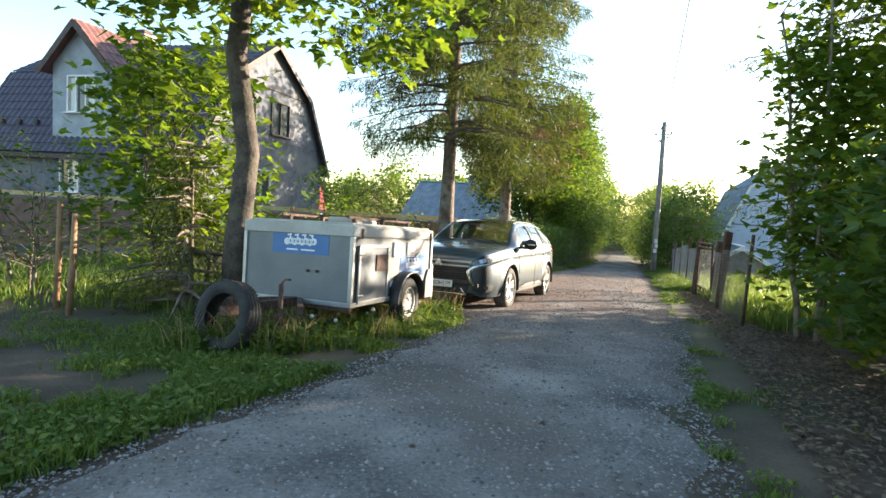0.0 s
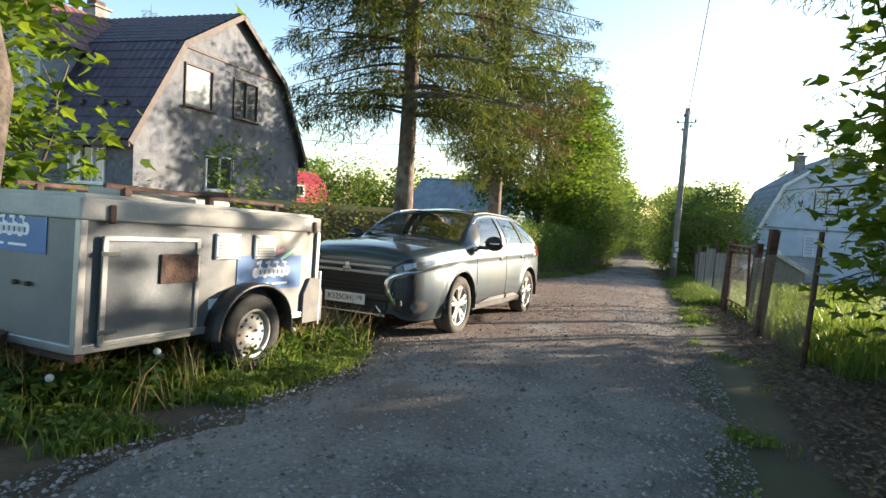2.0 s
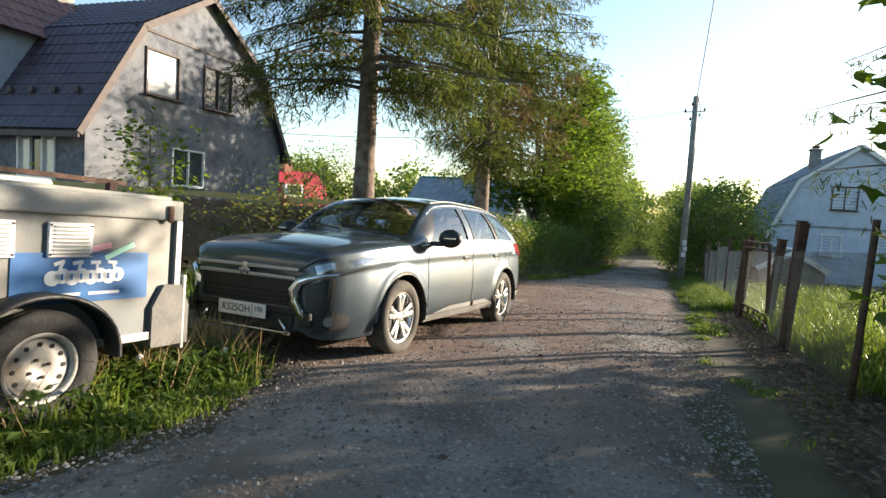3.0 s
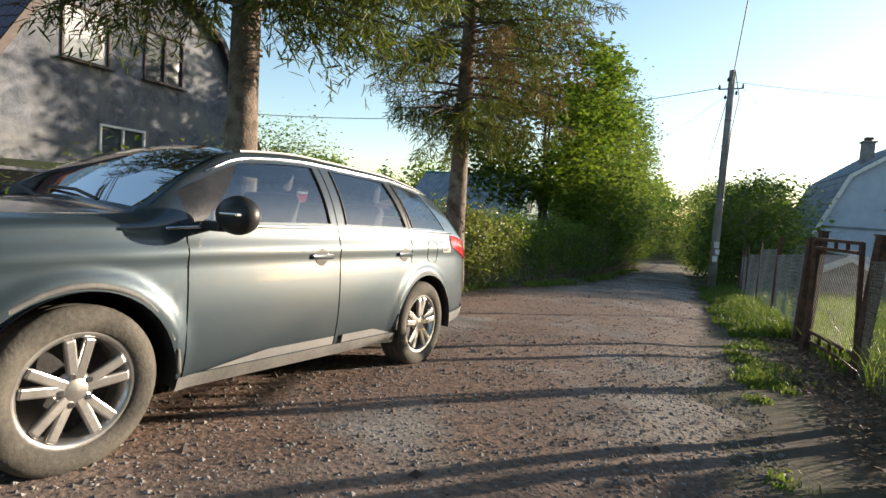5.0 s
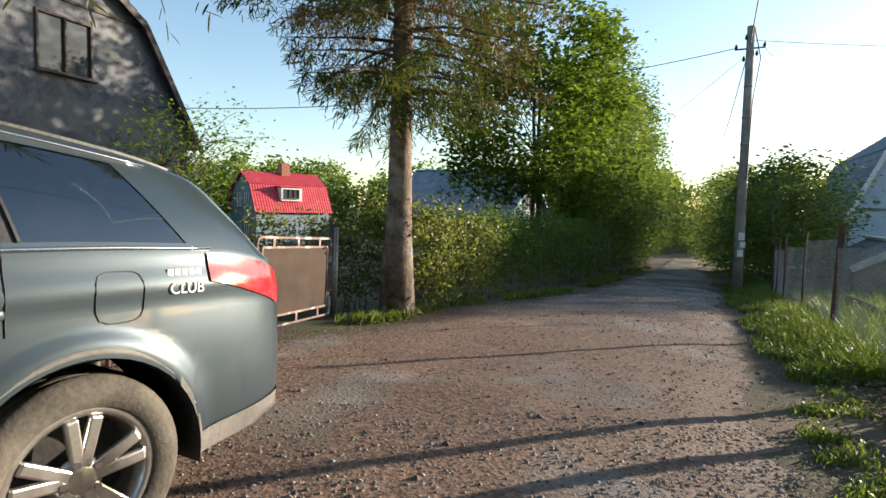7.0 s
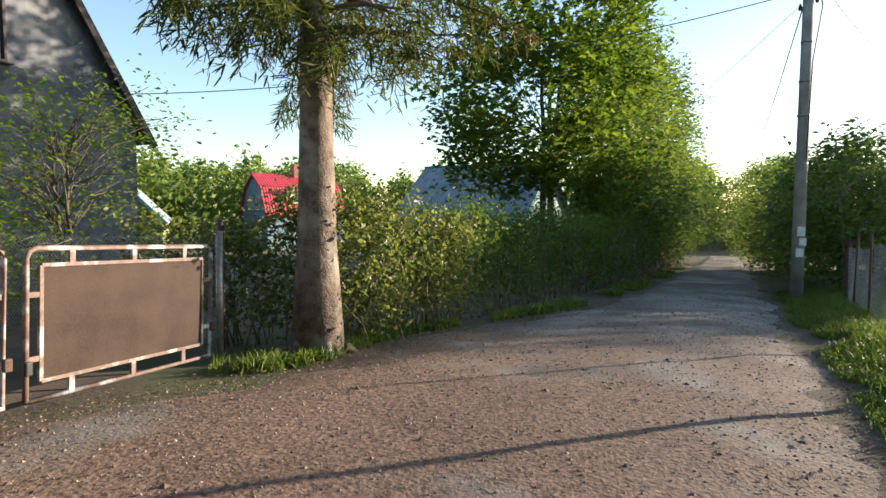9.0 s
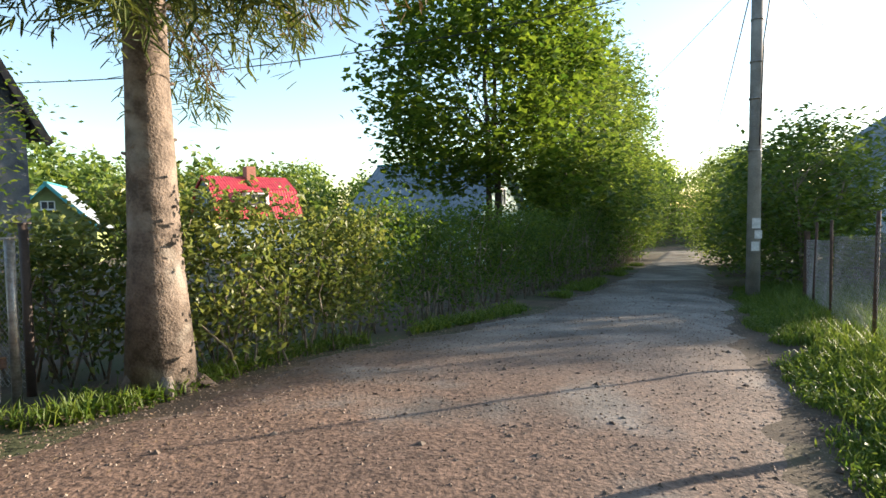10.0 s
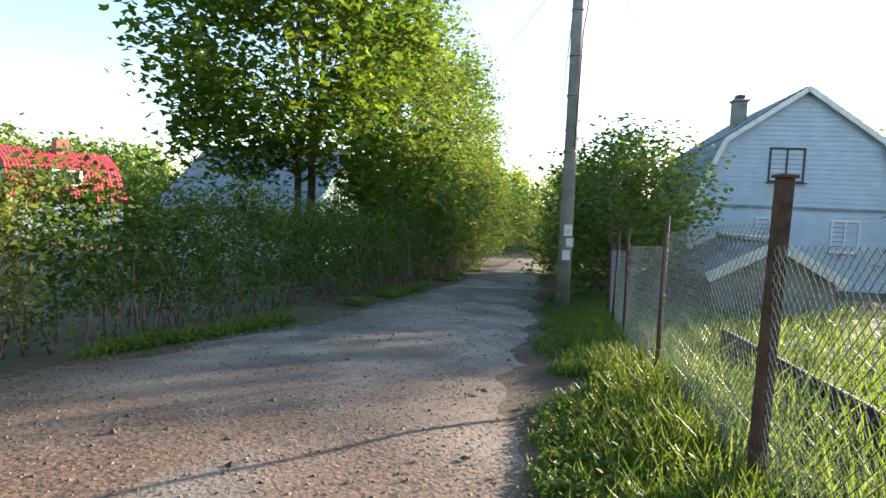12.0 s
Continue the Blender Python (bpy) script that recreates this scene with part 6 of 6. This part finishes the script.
def verge_right(rng):
    y = rng.uniform(0.5, 26)
    x = lane_right(y) + rng.exponential(0.2) + 0.0
    return (x, y, 1.0) if patchy(x, y, 1.2, 0.12) else None


def lush_right(rng):
    y = rng.uniform(15.6, 28)
    e, f = lane_right(y) + 0.15, np.interp(y, [15.3, 18.4, 24.4, 28], [6.9, 8.1, 10.1, 11.4])
    x = rng.uniform(e, f + 0.5)
    return (x, y, min(1, 0.35 + (x - e) * 0.9)) if patchy(x, y, 0.9, -0.25) else None


def hedge_foot(rng):
    y = rng.uniform(17.6, 40)
    x = lane_left(y) - 0.1 - rng.exponential(0.25)
    return (x, y, 1.0) if patchy(x, y, 0.8, 0.05) else None


def garden_right(rng):
    y = rng.uniform(8.5, 27)
    f = np.interp(y, [9, 15.3, 18.4, 24.4, 28], [5.1, 7.1, 8.2, 10.2, 11.4])
    return f + rng.exponential(2.0), y, 1.0


def yard_left(rng):
    return rng.uniform(-9, -1.5), rng.uniform(7, 16), 1.0


turf(60000, 80, verge_left, 0.03, 0.10, GRASS, "lawn_grass", "short patchy grass on the lane verge", 0.006)
turf(7000, 81, tall_left, 0.08, 0.30, GRASS, "tall_grass", "tall unmown grass round the trailer", 0.007)
turf(1500, 82, tall_left, 0.25, 0.5, DRYGRASS, "dry_stalks", "dry grass stalks round the trailer", 0.004)
turf(12000, 83, verge_right, 0.02, 0.07, GRASS, "edge_grass", "low grass and moss along the lane edge", 0.007)
turf(30000, 84, lush_right, 0.07, 0.34, GRASS, "fence_grass", "bright sunlit grass at the foot of the fence", 0.007)
turf(7000, 85, hedge_foot, 0.05, 0.18, GRASS, "hedge_grass", "grass along the foot of the hedge", 0.008)
turf(16000, 86, garden_right, 0.15, 0.45, GRASS, "garden_grass", "rough grass in the fenced garden", 0.010)
turf(12000, 87, yard_left, 0.10, 0.35, GRASS, "yard_grass", "rough grass in the yard behind the trailer", 0.010)


# ---- low weeds, dandelions, litter, gravel ----
def weeds(n, seed, place, size, material, name, label, top=0.07):
    rng = np.random.default_rng(seed)
    P = []
    while len(P) < n:
        p = place(rng)
        if p is not None:
            for _ in range(5):
                x, y = p[0] + rng.normal() * 0.05, p[1] + rng.normal() * 0.05
                P.append((x, y, gz(x, y) + rng.uniform(0.0, top) * p[2]))
    P = np.array(P)
    N = unit(rng, len(P)) * 0.5 + np.array([0, 0, 0.8])
    return tagged(sheet(name, *scatter(OVAL_LEAF[0], OVAL_LEAF[1], P, N, unit(rng, len(P)), size * rng.uniform(0.5, 1.4, len(P))), material), label, "weeds", kind="stuff")


weeds(14000, 90, verge_left, 0.05, GRASS, "verge_weeds", "low broad-leaved weeds in the verge")
weeds(16000, 91, tall_left, 0.07, SHADELEAF, "trailer_weeds", "leafy weeds round the trailer wheels", 0.22)
weeds(3500, 92, verge_right, 0.04, GRASS, "edge_weeds", "low weeds along the lane edge")
weeds(15000, 93, lush_right, 0.045, MAPLE, "fence_weeds", "leafy weeds under the fence", 0.2)
weeds(6000, 94, hedge_foot, 0.06, MAPLE, "hedge_weeds", "weeds at the foot of the hedge")


def litter_right(rng):
    y = rng.uniform(1, 16)
    return lane_right(y) + rng.uniform(0.5, 1.9), y, 1


def litter_bay(rng):
    y = rng.uniform(7.5, 21)
    return lane_left(y) + rng.uniform(-0.3, 2.6) * rng.uniform(0.2, 1), y, 1


def flakes(n, seed, place, size, material, name, label):
    rng = np.random.default_rng(seed)
    P = np.array([place(rng)[:2] for _ in range(n)])
    Z = np.array([gz(x, y) for x, y in P]) + rng.uniform(0.0, 0.035, n) + (0.03 if name == "needle_litter" else 0.0)
    P = np.column_stack([P, Z])
    N = unit(rng, n) * 0.35 + np.array([0, 0, 1])
    return tagged(sheet(name, *scatter(OVAL_LEAF[0], OVAL_LEAF[1], P, N, unit(rng, n), size * rng.uniform(0.4, 1.5, n)), material), label, "litter", kind="stuff")


LITTER = leafy("dead_leaf", (0.06, 0.04, 0.028), (0.24, 0.17, 0.11), 0.1, 0.8)
flakes(16000, 95, litter_right, 0.05, LITTER, "leaf_litter", "dead brown leaves on the soil under the fence")
flakes(9000, 96, litter_bay, 0.025, LITTER, "needle_litter", "brown spruce litter and cone scales on the bay")


def pebbles(n, seed, y0, y1, r0, r1, material, name, label, lo=0.0, hi=1.0):
    rng = np.random.default_rng(seed)
    base = np.array([(1, 0, 0), (-1, 0, 0), (0, 1, 0), (0, -1, 0), (0, 0, 0.7), (0, 0, -0.4)], float)
    faces = [(0, 2, 4), (2, 1, 4), (1, 3, 4), (3, 0, 4)]
    y = rng.uniform(y0, y1, n)
    f = rng.uniform(lo, hi, n)
    a, b = np.interp(y, LEFT_Y, LEFT_X) - 0.1, np.interp(y, RIGHT_Y, RIGHT_X) + 0.1
    x = a + (b - a) * f
    z = np.array([gz(u, v) for u, v in zip(x, y)]) + 0.034 + 0.012 * np.array([noise.noise((u * 1.3, v * 1.3, 1.3)) for u, v in zip(x, y)])
    z -= 0.05 * (1 - np.clip(np.minimum(f, 1 - f) * 7, 0, 1))
    r = r0 * (r1 / r0) ** (rng.random(n) ** 2.2)
    th = rng.uniform(0, 6.28, n)
    V = base[None] * rng.uniform(0.6, 1.25, (n, 6, 3)) * r[:, None, None]
    c, s = np.cos(th)[:, None], np.sin(th)[:, None]
    X = V[:, :, 0] * c - V[:, :, 1] * s + x[:, None]
    Y = V[:, :, 0] * s + V[:, :, 1] * c + y[:, None]
    Z = V[:, :, 2] + z[:, None]
    W = np.stack([X, Y, Z], 2).reshape(-1, 3)
    F = [(6 * i + p, 6 * i + q, 6 * i + w) for i in range(n) for p, q, w in faces]
    return tagged(sheet(name, W, F, material), label, "gravel", kind="stuff")


def stony(name, a, b):
    m = leafy(name, a, b, 0.0, 0.9)
    return m


pebbles(52000, 97, 0.8, 14, 0.005, 0.020, stony("grey_stone", (0.09, 0.085, 0.08), (0.34, 0.32, 0.30)), "lane_gravel", "loose grey gravel on the lane")
pebbles(34000, 98, 9, 30, 0.005, 0.018, stony("brown_stone", (0.09, 0.065, 0.05), (0.32, 0.25, 0.20)), "bay_gravel", "loose brown-grey gravel on the lane")
pebbles(700, 99, 1, 26, 0.014, 0.04, stony("clod", (0.07, 0.05, 0.04), (0.20, 0.16, 0.13)), "clods", "scattered earth clods and larger stones")

# dandelion clocks by the trailer
rng_d = np.random.default_rng(5)
FLUFF = surface("dandelion_fluff", (0.55, 0.55, 0.52), (0.7, 0.7, 0.66), 20, 0.9, 0.4)
for k in range(16):
    y = rng_d.uniform(4.9, 8.3)
    x = min(lane_left(y) - 0.2, -1.75 + (y - 5.0) * 0.52 + rng_d.normal() * 0.15)
    ob = thing("dandelion", pose(x, y, gz(x, y)), "dandelion clock on a thin stalk in tall grass", "flower", "dandelions")
    h = rng_d.uniform(0.16, 0.3)
    tube_part("stalk", [(0, 0, -0.02), (0.01, 0, h * 0.6), (0.02, 0.01, h)], 0.003, GRASS, ob, 5)
    bm = bmesh.new()
    bmesh.ops.create_icosphere(bm, subdivisions=2, radius=0.024, matrix=Matrix.Translation((0.02, 0.01, h)))
    part("seed_head", bm, FLUFF, ob)
